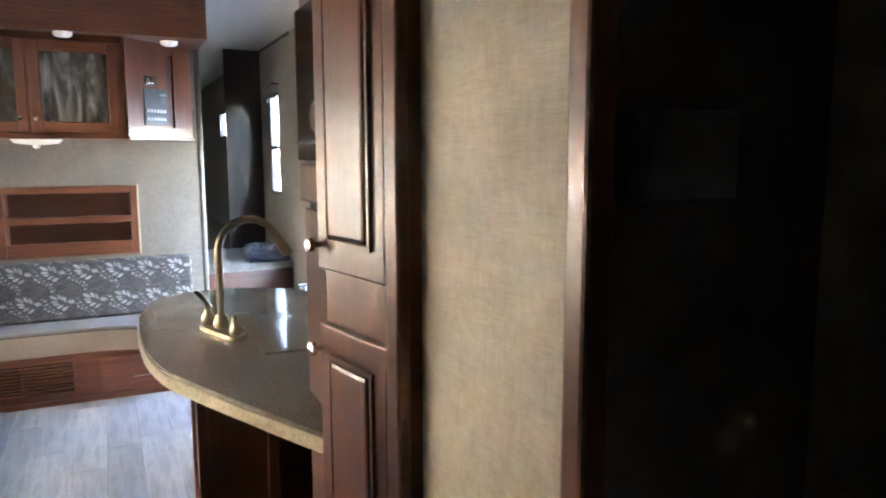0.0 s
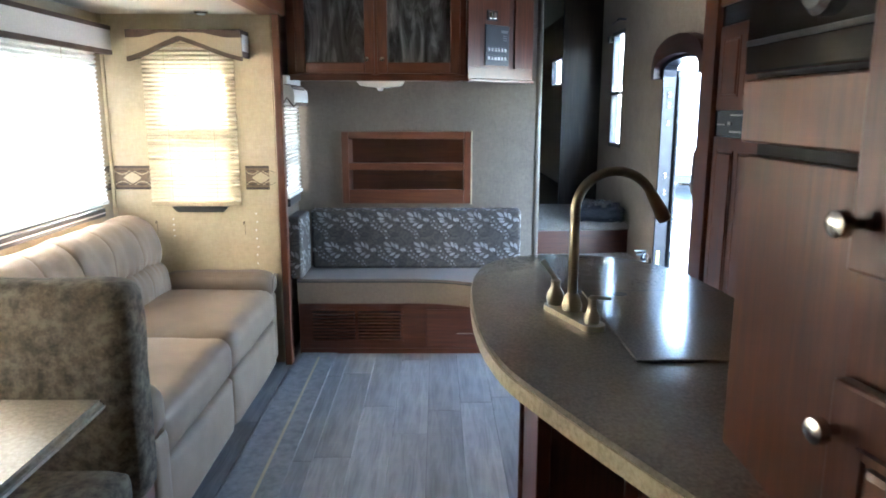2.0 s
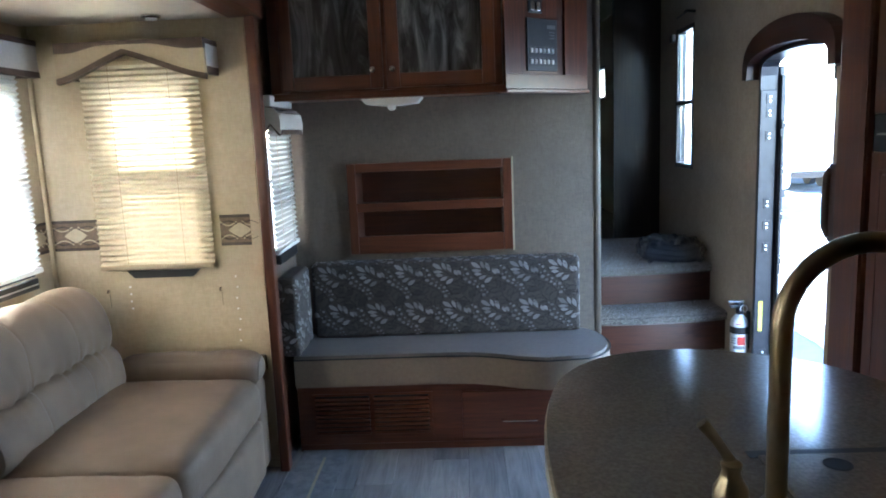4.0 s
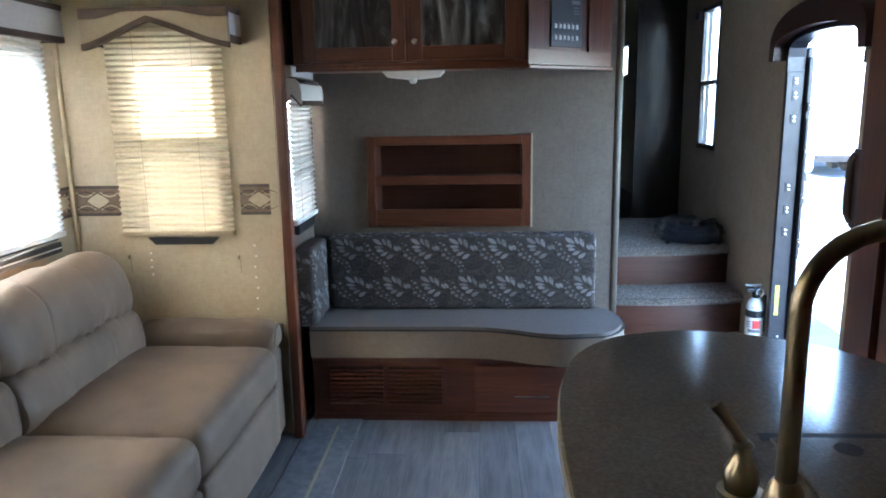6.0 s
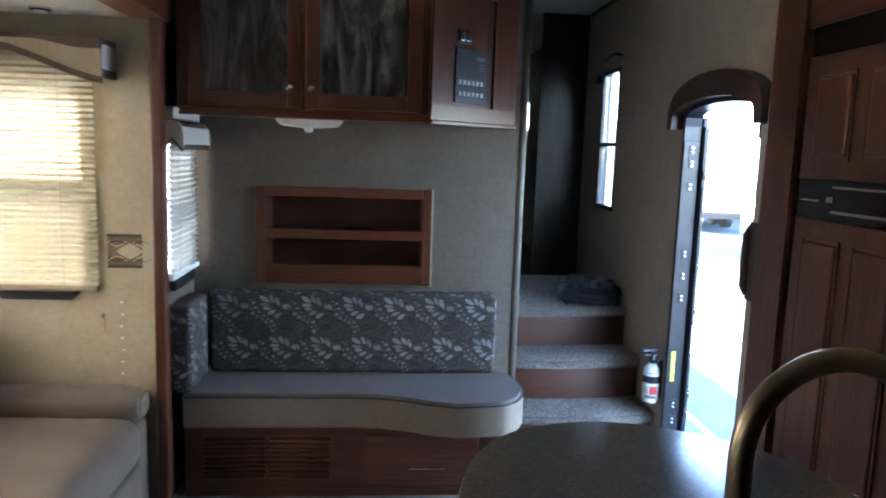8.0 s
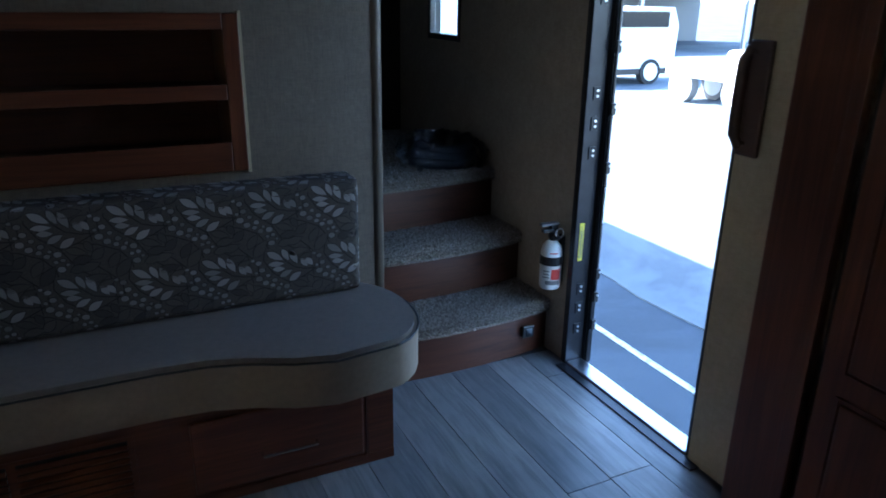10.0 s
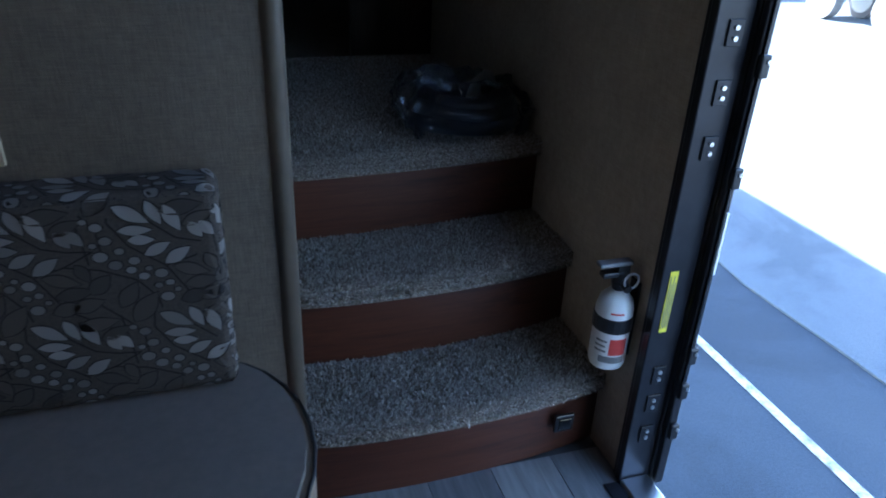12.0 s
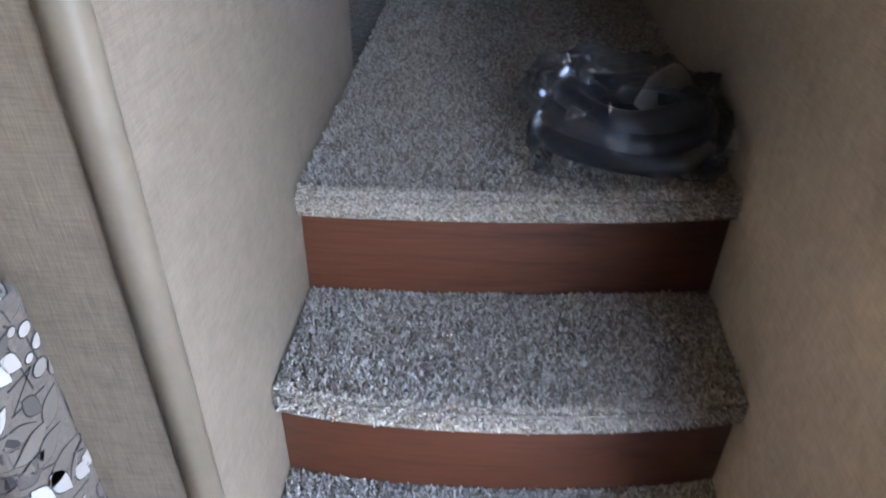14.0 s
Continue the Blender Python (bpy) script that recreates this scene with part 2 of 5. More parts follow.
M_GLASS = glass_material("window_glass", (0.97, 1.0, 1.0))
M_DARKGLASS = streaky_glass("streaked_art_glass")
M_VALANCE = paint("valance_cloth", (0.38, 0.30, 0.20), 0.85, vary=0.08, scale=80, relief=0.3)
M_VALANCEW = paint("valance_white_cloth", (0.66, 0.63, 0.58), 0.85, vary=0.06, scale=80, relief=0.3)
M_VALTRIM = paint("valance_trim", (0.085, 0.052, 0.035), 0.7, vary=0.2)
M_BORDER = paint("wall_border_brown", (0.13, 0.085, 0.05), 0.6, vary=0.25, scale=40)
M_BORDERLT = paint("wall_border_tan", (0.42, 0.34, 0.22), 0.6, vary=0.1, scale=40)
M_BORDERDK = paint("wall_border_dark", (0.045, 0.028, 0.02), 0.6, vary=0.2, scale=40)
M_ALU = paint("aluminium", (0.72, 0.73, 0.75), 0.28, 1.0, 0.05)
M_YELLOW = paint("yellow_sticker", (0.75, 0.66, 0.05), 0.5, vary=0.05)
M_RED = paint("red_label", (0.55, 0.05, 0.04), 0.5, vary=0.05)
M_EXT = paint("white_cylinder_paint", (0.74, 0.74, 0.73), 0.3, vary=0.03)
M_GREY = paint("grey_plastic", (0.16, 0.16, 0.165), 0.5)
M_PANEL = paint("control_panel_grey", (0.045, 0.047, 0.05), 0.4)
M_BAG = paint("dark_blue_bundle", (0.018, 0.022, 0.035), 0.5, vary=0.4, scale=20)
M_HOSE = paint("grey_hose", (0.22, 0.20, 0.18), 0.6)
M_FILM = film_material("clear_bag_film")
# Blue skylight on the shaded lot is tinted into both asphalt colours.
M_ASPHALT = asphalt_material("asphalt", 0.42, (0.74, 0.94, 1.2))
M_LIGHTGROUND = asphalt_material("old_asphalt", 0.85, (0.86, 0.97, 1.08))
M_STRIPE = speckle("worn_white_line", (0.30, 0.30, 0.29), (0.62, 0.62, 0.60), (0.72, 0.72, 0.70), 14.0, 0.8)
# Walls of the unlit rooms: their dimness is put into the colour.
M_UNLIT_ROOM = paint("unlit_room_wall", (0.10, 0.085, 0.065), 0.6)
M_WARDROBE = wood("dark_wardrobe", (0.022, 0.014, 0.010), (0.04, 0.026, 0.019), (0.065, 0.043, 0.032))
M_TYRE = paint("tyre_rubber", (0.02, 0.02, 0.02), 0.8)
M_GREEN = paint("canopy_green", (0.03, 0.07, 0.06), 0.5)
M_STEEL = paint("galvanised_steel", (0.5, 0.5, 0.5), 0.5, 0.6)

# ---- helpers for building ----
BASE = {}


def thing(name, at, label, category, group="", kind=""):
    ob = new(name)
    ob.location = at
    ob.empty_display_size = 0.05
    BASE[ob] = Vector(at)
    return tagged(ob, label, category, group, kind)


def part(name, bm, mat, parent=None, label="", smooth=False):
    me = bpy.data.meshes.new(name)
    base = BASE.get(parent, Vector((0, 0, 0)))
    bmesh.ops.recalc_face_normals(bm, faces=bm.faces)
    if base.length:
        bmesh.ops.translate(bm, verts=bm.verts, vec=-base)
    bm.to_mesh(me)
    bm.free()
    me.materials.append(mat)
    if smooth:
        for p in me.polygons:
            p.use_smooth = True
        me.set_sharp_from_angle(angle=radians(40))
    ob = new(name, me)
    if parent:
        ob.parent = parent
    BASE[ob] = base
    if label:
        ob["label"] = label
    return ob


def piece(name, bm, mat, label="", category="", kind="", group="", smooth=False):
    """A top-level thing of one mesh, with its origin at its foot."""
    lo = [min(v.co[i] for v in bm.verts) for i in range(3)]
    hi = [max(v.co[i] for v in bm.verts) for i in range(3)]
    base = Vector(((lo[0] + hi[0]) / 2, (lo[1] + hi[1]) / 2, lo[2]))
    bmesh.ops.translate(bm, verts=bm.verts, vec=-base)
    ob = part(name, bm, mat, None, "", smooth)
    ob.location = base
    BASE[ob] = base
    return tagged(ob, label, category, group, kind)


def sub(name, bm, mat, parent, label="", smooth=False):
    return part(name, bm, mat, parent, label, smooth)


def box(x0, x1, y0, y1, z0, z1, bev=0.0, seg=2, bm=None):
    bm = bm or bmesh.new()
    m = Matrix.Translation(((x0 + x1) / 2, (y0 + y1) / 2, (z0 + z1) / 2)) @ Matrix.Diagonal((abs(x1 - x0), abs(y1 - y0), abs(z1 - z0), 1))
    r = bmesh.ops.create_cube(bm, size=1, matrix=m)
    if bev:
        vs = set(r["verts"])
        es = [e for e in bm.edges if e.verts[0] in vs and e.verts[1] in vs]
        bmesh.ops.bevel(bm, geom=es, offset=bev, segments=seg, affect="EDGES", profile=0.5)
    return bm


def cushion(x0, x1, y0, y1, z0, z1, r=0.05, puff=(0, 0, 0), n=10, wrinkle=0.0, seed=0.0):
    """Rounded, slightly stuffed block."""
    bm = bmesh.new()
    bmesh.ops.create_cube(bm, size=2)
    bmesh.ops.subdivide_edges(bm, edges=bm.edges[:], cuts=n, use_grid_fill=True)
    h = Vector(((x1 - x0) / 2, (y1 - y0) / 2, (z1 - z0) / 2))
    c = Vector(((x0 + x1) / 2, (y0 + y1) / 2, (z0 + z1) / 2))
    r = min(r, h.x, h.y, h.z)
    for v in bm.verts:
        u = Vector([math.copysign(abs(t) ** 0.6, t) for t in v.co])
        p = Vector((u.x * h.x, u.y * h.y, u.z * h.z))
        q = Vector([max(-(h[i] - r), min(h[i] - r, p[i])) for i in range(3)])
        d = p - q
        p = q + d.normalized() * r if d.length > 1e-9 else p
        w = [(1 - v.co[i] ** 2) for i in range(3)]
        for i in range(3):
            p[i] += v.co[i] * puff[i] * w[(i + 1) % 3] * w[(i + 2) % 3] if abs(v.co[i]) > 0.3 else 0
        p = p + c
        if wrinkle:
            p += Vector([noise.noise(p * 9 + Vector((seed + i * 7, seed, i))) * wrinkle for i in range(3)])
        v.co = p
    return bm


def tube(points, radius, bm=None, sides=12, close=False):
    """Round bar along points; radius may be one number or one for each point."""
    bm = bm or bmesh.new()
    pts = [Vector(p) for p in points]
    n = len(pts)
    rad = radius if isinstance(radius, (list, tuple)) else [radius] * n
    rings, up = [], None
    for i, p in enumerate(pts):
        a = pts[(i - 1) % n] if close or i else p
        b = pts[(i + 1) % n] if close or i < n - 1 else p
        d = (b - a).normalized()
        if up is None:
            up = d.orthogonal().normalized()
        up = (up - d * up.dot(d)).normalized()
        side = d.cross(up)
        rings.append([bm.verts.new(p + (up * math.cos(k * math.tau / sides) + side * math.sin(k * math.tau / sides)) * rad[i]) for k in range(sides)])
    for i in range(n if close else n - 1):
        r0, r1 = rings[i], rings[(i + 1) % n]
        for k in range(sides):
            bm.faces.new((r0[k], r0[(k + 1) % sides], r1[(k + 1) % sides], r1[k]))
    if not close:
        bm.faces.new(rings[0][::-1])
        bm.faces.new(rings[-1])
    return bm


def lathe(x, y, profile, axis="z", sides=20, bm=None):
    """Turned form: profile of (height, radius) along the axis; x and y place its axis."""
    if axis == "z":
        return tube([(x, y, h) for h, r in profile], [max(r, 0.0005) for h, r in profile], bm, sides)
    return tube([(h, x, y) for h, r in profile], [max(r, 0.0005) for h, r in profile], bm, sides)


def prism(outline, axis, a, b, bm=None):
    """Flat outline pushed from a to b along an axis; the outline holds the other two coordinates in order."""
    bm = bm or bmesh.new()

    def at(p, w):
        q = list(p)
        q.insert(axis, w)
        return q
    lo = [bm.verts.new(at(p, a)) for p in outline]
    hi = [bm.verts.new(at(p, b)) for p in outline]
    n = len(outline)
    bm.faces.new(lo[::-1])
    bm.faces.new(hi)
    for i in range(n):
        bm.faces.new((lo[i], lo[(i + 1) % n], hi[(i + 1) % n], hi[i]))
    return bm


def bevel_sharp(bm, amount, seg=2, angle=35):
    es = [e for e in bm.edges if len(e.link_faces) == 2 and e.calc_face_angle(0) > radians(angle)]
    bmesh.ops.bevel(bm, geom=es, offset=amount, segments=seg, affect="EDGES")
    return bm


def wall_with_holes(axis, a, b, u0, u1, z0, z1, holes):
    """Wall of thickness a..b across an axis, from u0 to u1, with square holes (u0, u1, z0, z1), as blocks butted edge to edge."""
    us = sorted({u0, u1, *[h[0] for h in holes], *[h[1] for h in holes]})
    bm = bmesh.new()
    for p, q in zip(us, us[1:]):
        mid = (p + q) / 2
        cuts = sorted((h[2], h[3]) for h in holes if h[0] < mid < h[1])
        z = z0
        for c0, c1 in [*cuts, (z1, z1)]:
            if c0 - z > 1e-4:
                if axis == 0:
                    box(a, b, p, q, z, c0, bm=bm)
                else:
                    box(p, q, a, b, z, c0, bm=bm)
            z = c1
    return bm


# ---- the shell of the trailer ----
CEIL, XR, XL, XS = 2.33, 1.107, -1.03, -1.91
YB, YS0, YS1 = -5.5, -0.5, -3.9
DOOR = (-0.74, -0.078, 0.0, 1.67)
WIN3 = (0.855, 1.195, 1.105, 1.93)
YN, WIN6 = 6.0, (3.40, 4.05, 1.62, 1.93)


def structure(name, bm, mat, label, category="wall", smooth=False):
    return piece(name, bm, mat, label, category, "structure", "", smooth)


structure("wall_right", wall_with_holes(0, XR, XR + 0.05, YB, YN, -0.12, CEIL, [DOOR, WIN3, WIN6]), M_WALL, "taupe linen-textured vinyl side wall with the entry door and a window")
structure("wall_right_shell", wall_with_holes(0, XR + 0.0515, XR + 0.058, YB, YN, -0.3, 2.5, [DOOR, WIN3, WIN6]), M_SHELL, "smooth white outer skin of the trailer")
structure("wall_front", wall_with_holes(1, 0.0, 0.05, XL, 0.385, 0, CEIL, [(-0.735, -0.02, 0.855, 1.215)]), M_WALL_SHADED, "taupe linen-textured vinyl wall behind the bench")
structure("wall_stair", box(0.386, 0.41, 0.02, 0.95, 0, CEIL), M_WALL_SHADED, "taupe linen-textured wall beside the carpeted stairs")
structure("wall_left_front", wall_with_holes(0, XL - 0.05, XL, YS0 + 0.037, 0.05, 0, CEIL, [(-0.40, -0.07, 0.90, 1.50)]), M_WALL_SHADED, "taupe vinyl wall with a narrow window over the bench")
structure("wall_slide_end", wall_with_holes(1, YS0, YS0 + 0.035, XS - 0.05, XL, 0, 1.845, [(-1.69, -1.275, 0.87, 1.66)]), M_CREAM, "cream linen-textured end wall of the slide-out")
structure("wall_slide_side", wall_with_holes(0, XS - 0.05, XS, YS1, YS0, 0, 1.845, [(-1.98, -0.63, 0.88, 1.62), (-3.35, -2.7, 0.88, 1.62)]), M_CREAM, "cream linen-textured side wall of the slide-out with a wide window")
structure("wall_slide_rear", box(XS - 0.05, XL, YS1 - 0.05, YS1, 0, 1.845), M_CREAM, "cream vinyl rear wall of the slide-out")
structure("wall_left_rear", box(XL - 0.05, XL, YB, YS1 - 0.05, 0, CEIL), M_WALL, "plain taupe vinyl wall of the rear passage")
structure("wall_above_slide", box(XL - 0.05, XL, YS1 - 0.05, YS0 + 0.05, 2.0305, CEIL), M_CEIL, "pale vinyl strip of wall above the slide-out opening")
structure("wall_rear", box(XS, XR, YB - 0.05, YB, 0, CEIL), M_WALL, "plain taupe vinyl rear wall")
structure("ceiling", box(XL - 0.05, XR + 0.05, YB, YN, CEIL, CEIL + 0.06), M_CEIL, "pale vinyl ceiling of the trailer", "ceiling")
structure("ceiling_slide", box(XS - 0.05, XL - 0.052, YS1, YS0 + 0.05, 1.845, 1.9), M_CEIL, "pale vinyl ceiling of the slide-out", "ceiling")
structure("roof", box(XL - 0.1, XR + 0.1, YB - 0.1, YN + 0.1, CEIL + 0.065, CEIL + 0.3), M_SHELL, "white roof of the trailer", "roof")
structure("subfloor", box(XS, XR + 0.05, YB, 0.5, -0.12, -0.006), M_SUBFLOOR, "dark subfloor showing in the plank joints", "floor")
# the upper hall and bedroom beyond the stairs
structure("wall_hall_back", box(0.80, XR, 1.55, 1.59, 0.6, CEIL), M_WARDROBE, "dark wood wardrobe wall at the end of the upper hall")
structure("wall_bed_back", box(-1.03, XR, YN - 0.05, YN, 0.6, CEIL), M_UNLIT_ROOM, "dim bedroom wall beyond the upper hall")
structure("wall_bed_left", box(-1.08, -1.03, 0.05, YN, 0.6, CEIL), M_UNLIT_ROOM, "dim bedroom side wall")
structure("wall_bed_front", box(-1.03, 0.364, 0.90, 0.95, 0.6, CEIL), M_UNLIT_ROOM, "dim bedroom front wall")
structure("floor_hall", box(-1.03, XR, 0.62, YN - 0.05, 0.40, 0.598), M_CARPET, "speckled beige-grey carpeted floor of the upper hall", "floor")
# rear passage: wall beside the bathroom door
structure("wall_passage", box(0.258, 0.298, -4.285, -3.9, 0, CEIL), M_WALL, "taupe linen-textured wall beside the bathroom doorway")
structure("wall_passage_rear", box(0.258, 0.298, YB, -4.93, 0, CEIL), M_UNLIT_ROOM, "dim wall past the bathroom doorway")
structure("wall_passage_head", box(0.258, 0.298, -4.93, -4.285, 2.0, CEIL), M_CREAM, "cream wall over the bathroom doorway")
structure("wall_bath", box(0.298, XR, -3.94, -3.9, 0, CEIL), M_UNLIT_ROOM, "dim bathroom partition")

# ---- trim of the shell ----
def strip(name, bm, mat, label, category="trim"):
    return structure(name, bm, mat, label, category)


strip("trim_post", box(XL + 0.004, XL + 0.042, YS0 - 0.055, YS0 + 0.0, 0, 1.841, 0.006), M_CHERRY, "cherry wood post at the edge of the slide-out")
strip("trim_header", box(XL - 0.075, XL + 0.05, YS1 - 0.06, YS0 + 0.06, 1.842, 2.035, 0.006), M_CHERRY_Y, "cherry wood header board over the slide-out")
strip("trim_crown", box(XL + 0.0, XL + 0.075, YS1, YS0 + 0.02, 2.032, 2.075, 0.01), M_CHERRY_Y, "cherry wood crown strip on the slide-out header")
strip("trim_slide_edge", box(XL - 0.05, XL - 0.012, YS0 - 0.006, YS0 - 0.001, 0, 1.845), M_CREAM, "narrow cream edge strip of the slide-out wall")
strip("trim_slide_corner", box(XS + 0.001, XS + 0.018, YS0 - 0.018, YS0 - 0.001, 0.0, 1.845, 0.005), M_CREAM, "cream corner bead of the slide-out")
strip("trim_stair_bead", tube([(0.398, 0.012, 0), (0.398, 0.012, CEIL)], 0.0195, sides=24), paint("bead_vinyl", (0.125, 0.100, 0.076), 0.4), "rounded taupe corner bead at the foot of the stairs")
bpy.data.objects["trim_stair_bead"].data.shade_smooth()
strip("trim_bath_jamb", box(0.246, 0.283, -4.325, -4.287, 0, 2.0, 0.006), M_CHERRY, "cherry wood jamb of the bathroom doorway")
strip("trim_hall_ceiling", box(XR - 0.012, XR - 0.001, 0.45, 1.54, CEIL - 0.022, CEIL - 0.001), M_BORDERDK, "dark strip between the wall and the ceiling")

# small cabinet seen dimly in the bathroom
bath = thing("wall_cabinet", (0.71, -3.955, 1.36), "dim grey-white cabinet on the dark bathroom wall", "cabinet")
# Grey-white cabinet given dark grey, so the room's dimness is in its colour.
part("body", box(0.615, 0.806, -3.98, -3.941, 1.362, 1.508, 0.003), M_GREY, bath)
part("door", box(0.61, 0.811, -3.992, -3.9805, 1.36, 1.51, 0.004), M_GREY, bath)


# ---- border band on the slide-out walls ----
def border_band(axis, at, u0, u1, name):
    b = thing(name, (at, u0, 0.95) if axis == 0 else (u0, at, 0.95), "brown wallpaper border with tan diamonds and scrolls", "wall border", "", "structure")

    def flat(du0, du1, z0, z1, off, t):
        if axis == 0:
            return box(at + off, at + off + t, du0, du1, z0, z1)
        return box(du0, du1, at - off - t, at - off, z0, z1)
    part("border_ground", flat(u0, u1, 0.958, 1.083, 0.0006, 0.0012), M_BORDER, b)
    part("border_edge", flat(u0, u1, 1.071, 1.083, 0.0022, 0.0008), M_BORDERDK, b)
    part("border_edge", flat(u0, u1, 0.958, 0.970, 0.0022, 0.0008), M_BORDERDK, b)
    for c in ((u0 + u1) / 2,):
        bm = bmesh.new()
        pts = []
        for k in range(32):
            a = k * math.tau / 32
            ca, sa = math.cos(a), math.sin(a)
            pts.append((c + 0.046 * math.copysign(abs(ca) ** 1.7, ca), 1.02 + 0.030 * math.copysign(abs(sa) ** 1.7, sa)))
        if axis == 0:
            prism(pts, 0, at + 0.003, at + 0.004, bm)
        else:
            prism([(p[0], p[1]) for p in pts], 1, at - 0.004, at - 0.003, bm)
        part("diamond_print", bm, M_BORDERLT, b)
        half = (u1 - u0) / 2 - 0.003
        for side in (1, -1):
            for zz, bend in ((1.055, -0.016), (0.985, 0.016), (1.045, 0.012), (0.995, -0.012)):
                arc3 = []
                for k in range(13):
                    q = k / 12
                    u, z = c + side * (0.012 + (half - 0.012) * q), zz + bend * math.sin(q * math.pi)
                    arc3.append((at + 0.004, u, z) if axis == 0 else (u, at - 0.004, z))
                part("scroll_print", tube(arc3, 0.0028, sides=5), M_BORDERLT if abs(bend) > 0.014 else M_BORDERDK, b)


border_band(1, YS0, -1.892, -1.705, "wall_border")
border_band(1, YS0, -1.205, -1.045, "wall_border")
border_band(0, XS, -0.625, -0.52, "wall_border")


# ---- windows with pleated shades ----
def pleated(axis, at, u0, u1, z0, z1, pitch=0.0215, depth=0.007):
    bm = bmesh.new()
    n = int((z1 - z0) / pitch) * 2
    rows = []
    for i in range(n + 1):
        z = z0 + (z1 - z0) * i / n
        o = at + (depth if i % 2 else -depth)
        rows.append([bm.verts.new((o, u, z) if axis == 0 else (u, o, z)) for u in (u0, (u0 + u1) / 2, u1)])
    for a, b in zip(rows, rows[1:]):
        for k in range(2):
            bm.faces.new((a[k], a[k + 1], b[k + 1], b[k]))
    return bm


def window(name, axis, inner, outer, u0, u1, z0, z1, label, rails=(0.5,), mull=()):
    """A black-framed trailer window let into the wall between the inner and outer faces."""
    w = thing(name, (inner, (u0 + u1) / 2, z0) if axis == 0 else ((u0 + u1) / 2, inner, z0), label, "window", "", "structure")
    mid = (inner + outer) / 2
    sgn = 1 if outer > inner else -1

    def bar(a0, a1, p, q):
        d0, d1 = inner - sgn * 0.004, outer + sgn * 0.006
        d0, d1 = min(d0, d1), max(d0, d1)
        return box(d0, d1, a0, a1, p, q, 0.004) if axis == 0 else box(a0, a1, d0, d1, p, q, 0.004)
    f = 0.028
    for a0, a1, p, q in ((u0 + 0.001, u0 + f, z0, z1), (u1 - f, u1 - 0.001, z0, z1), (u0 + f, u1 - f, z0 + 0.001, z0 + f), (u0 + f, u1 - f, z1 - f, z1 - 0.001)):
        part("window_frame", bar(a0, a1, p, q), M_BLACK, w)
    for r in rails:
        z = z0 + (z1 - z0) * r
        part("meeting_rail", bar(u0 + f, u1 - f, z - 0.012, z + 0.012), M_BLACK, w)
    for r in mull:
        u = u0 + (u1 - u0) * r
        part("mullion", bar(u - 0.014, u + 0.014, z0 + f, z1 - f), M_BLACK, w)
    g = box(mid - 0.002, mid + 0.002, u0 + f, u1 - f, z0 + f, z1 - f) if axis == 0 else box(u0 + f, u1 - f, mid - 0.002, mid + 0.002, z0 + f, z1 - f)
    pane = part("pane", g, M_GLASS, w)
    pane.visible_shadow = False
    return w


def shade(name, axis, at, u0, u1, z0, z1, mat, label, room):
    s = thing(name, (at, (u0 + u1) / 2, z0) if axis == 0 else ((u0 + u1) / 2, at, z0), label, "window shade")
    part("pleats", pleated(axis, at, u0, u1, z0 + 0.02, z1), mat, s)
    for zz in (z0, z1):
        b = box(at - 0.012, at + 0.012, u0, u1, zz, zz + 0.02, 0.004) if axis == 0 else box(u0, u1, at - 0.012, at + 0.012, zz, zz + 0.02, 0.004)
        part("bottom_rail" if zz == z0 else "head_rail", b, M_VALANCE if mat == M_BLIND else M_WHITE, s)
    for q in (0.25, 0.75):
        u = u0 + (u1 - u0) * q
        o = at + 0.0105 * room
        part("cord", tube([(o, u, z0), (o, u, z1)] if axis == 0 else [(u, o, z0), (u, o, z1)], 0.0012, sides=5), M_VALANCE, s)
    return s


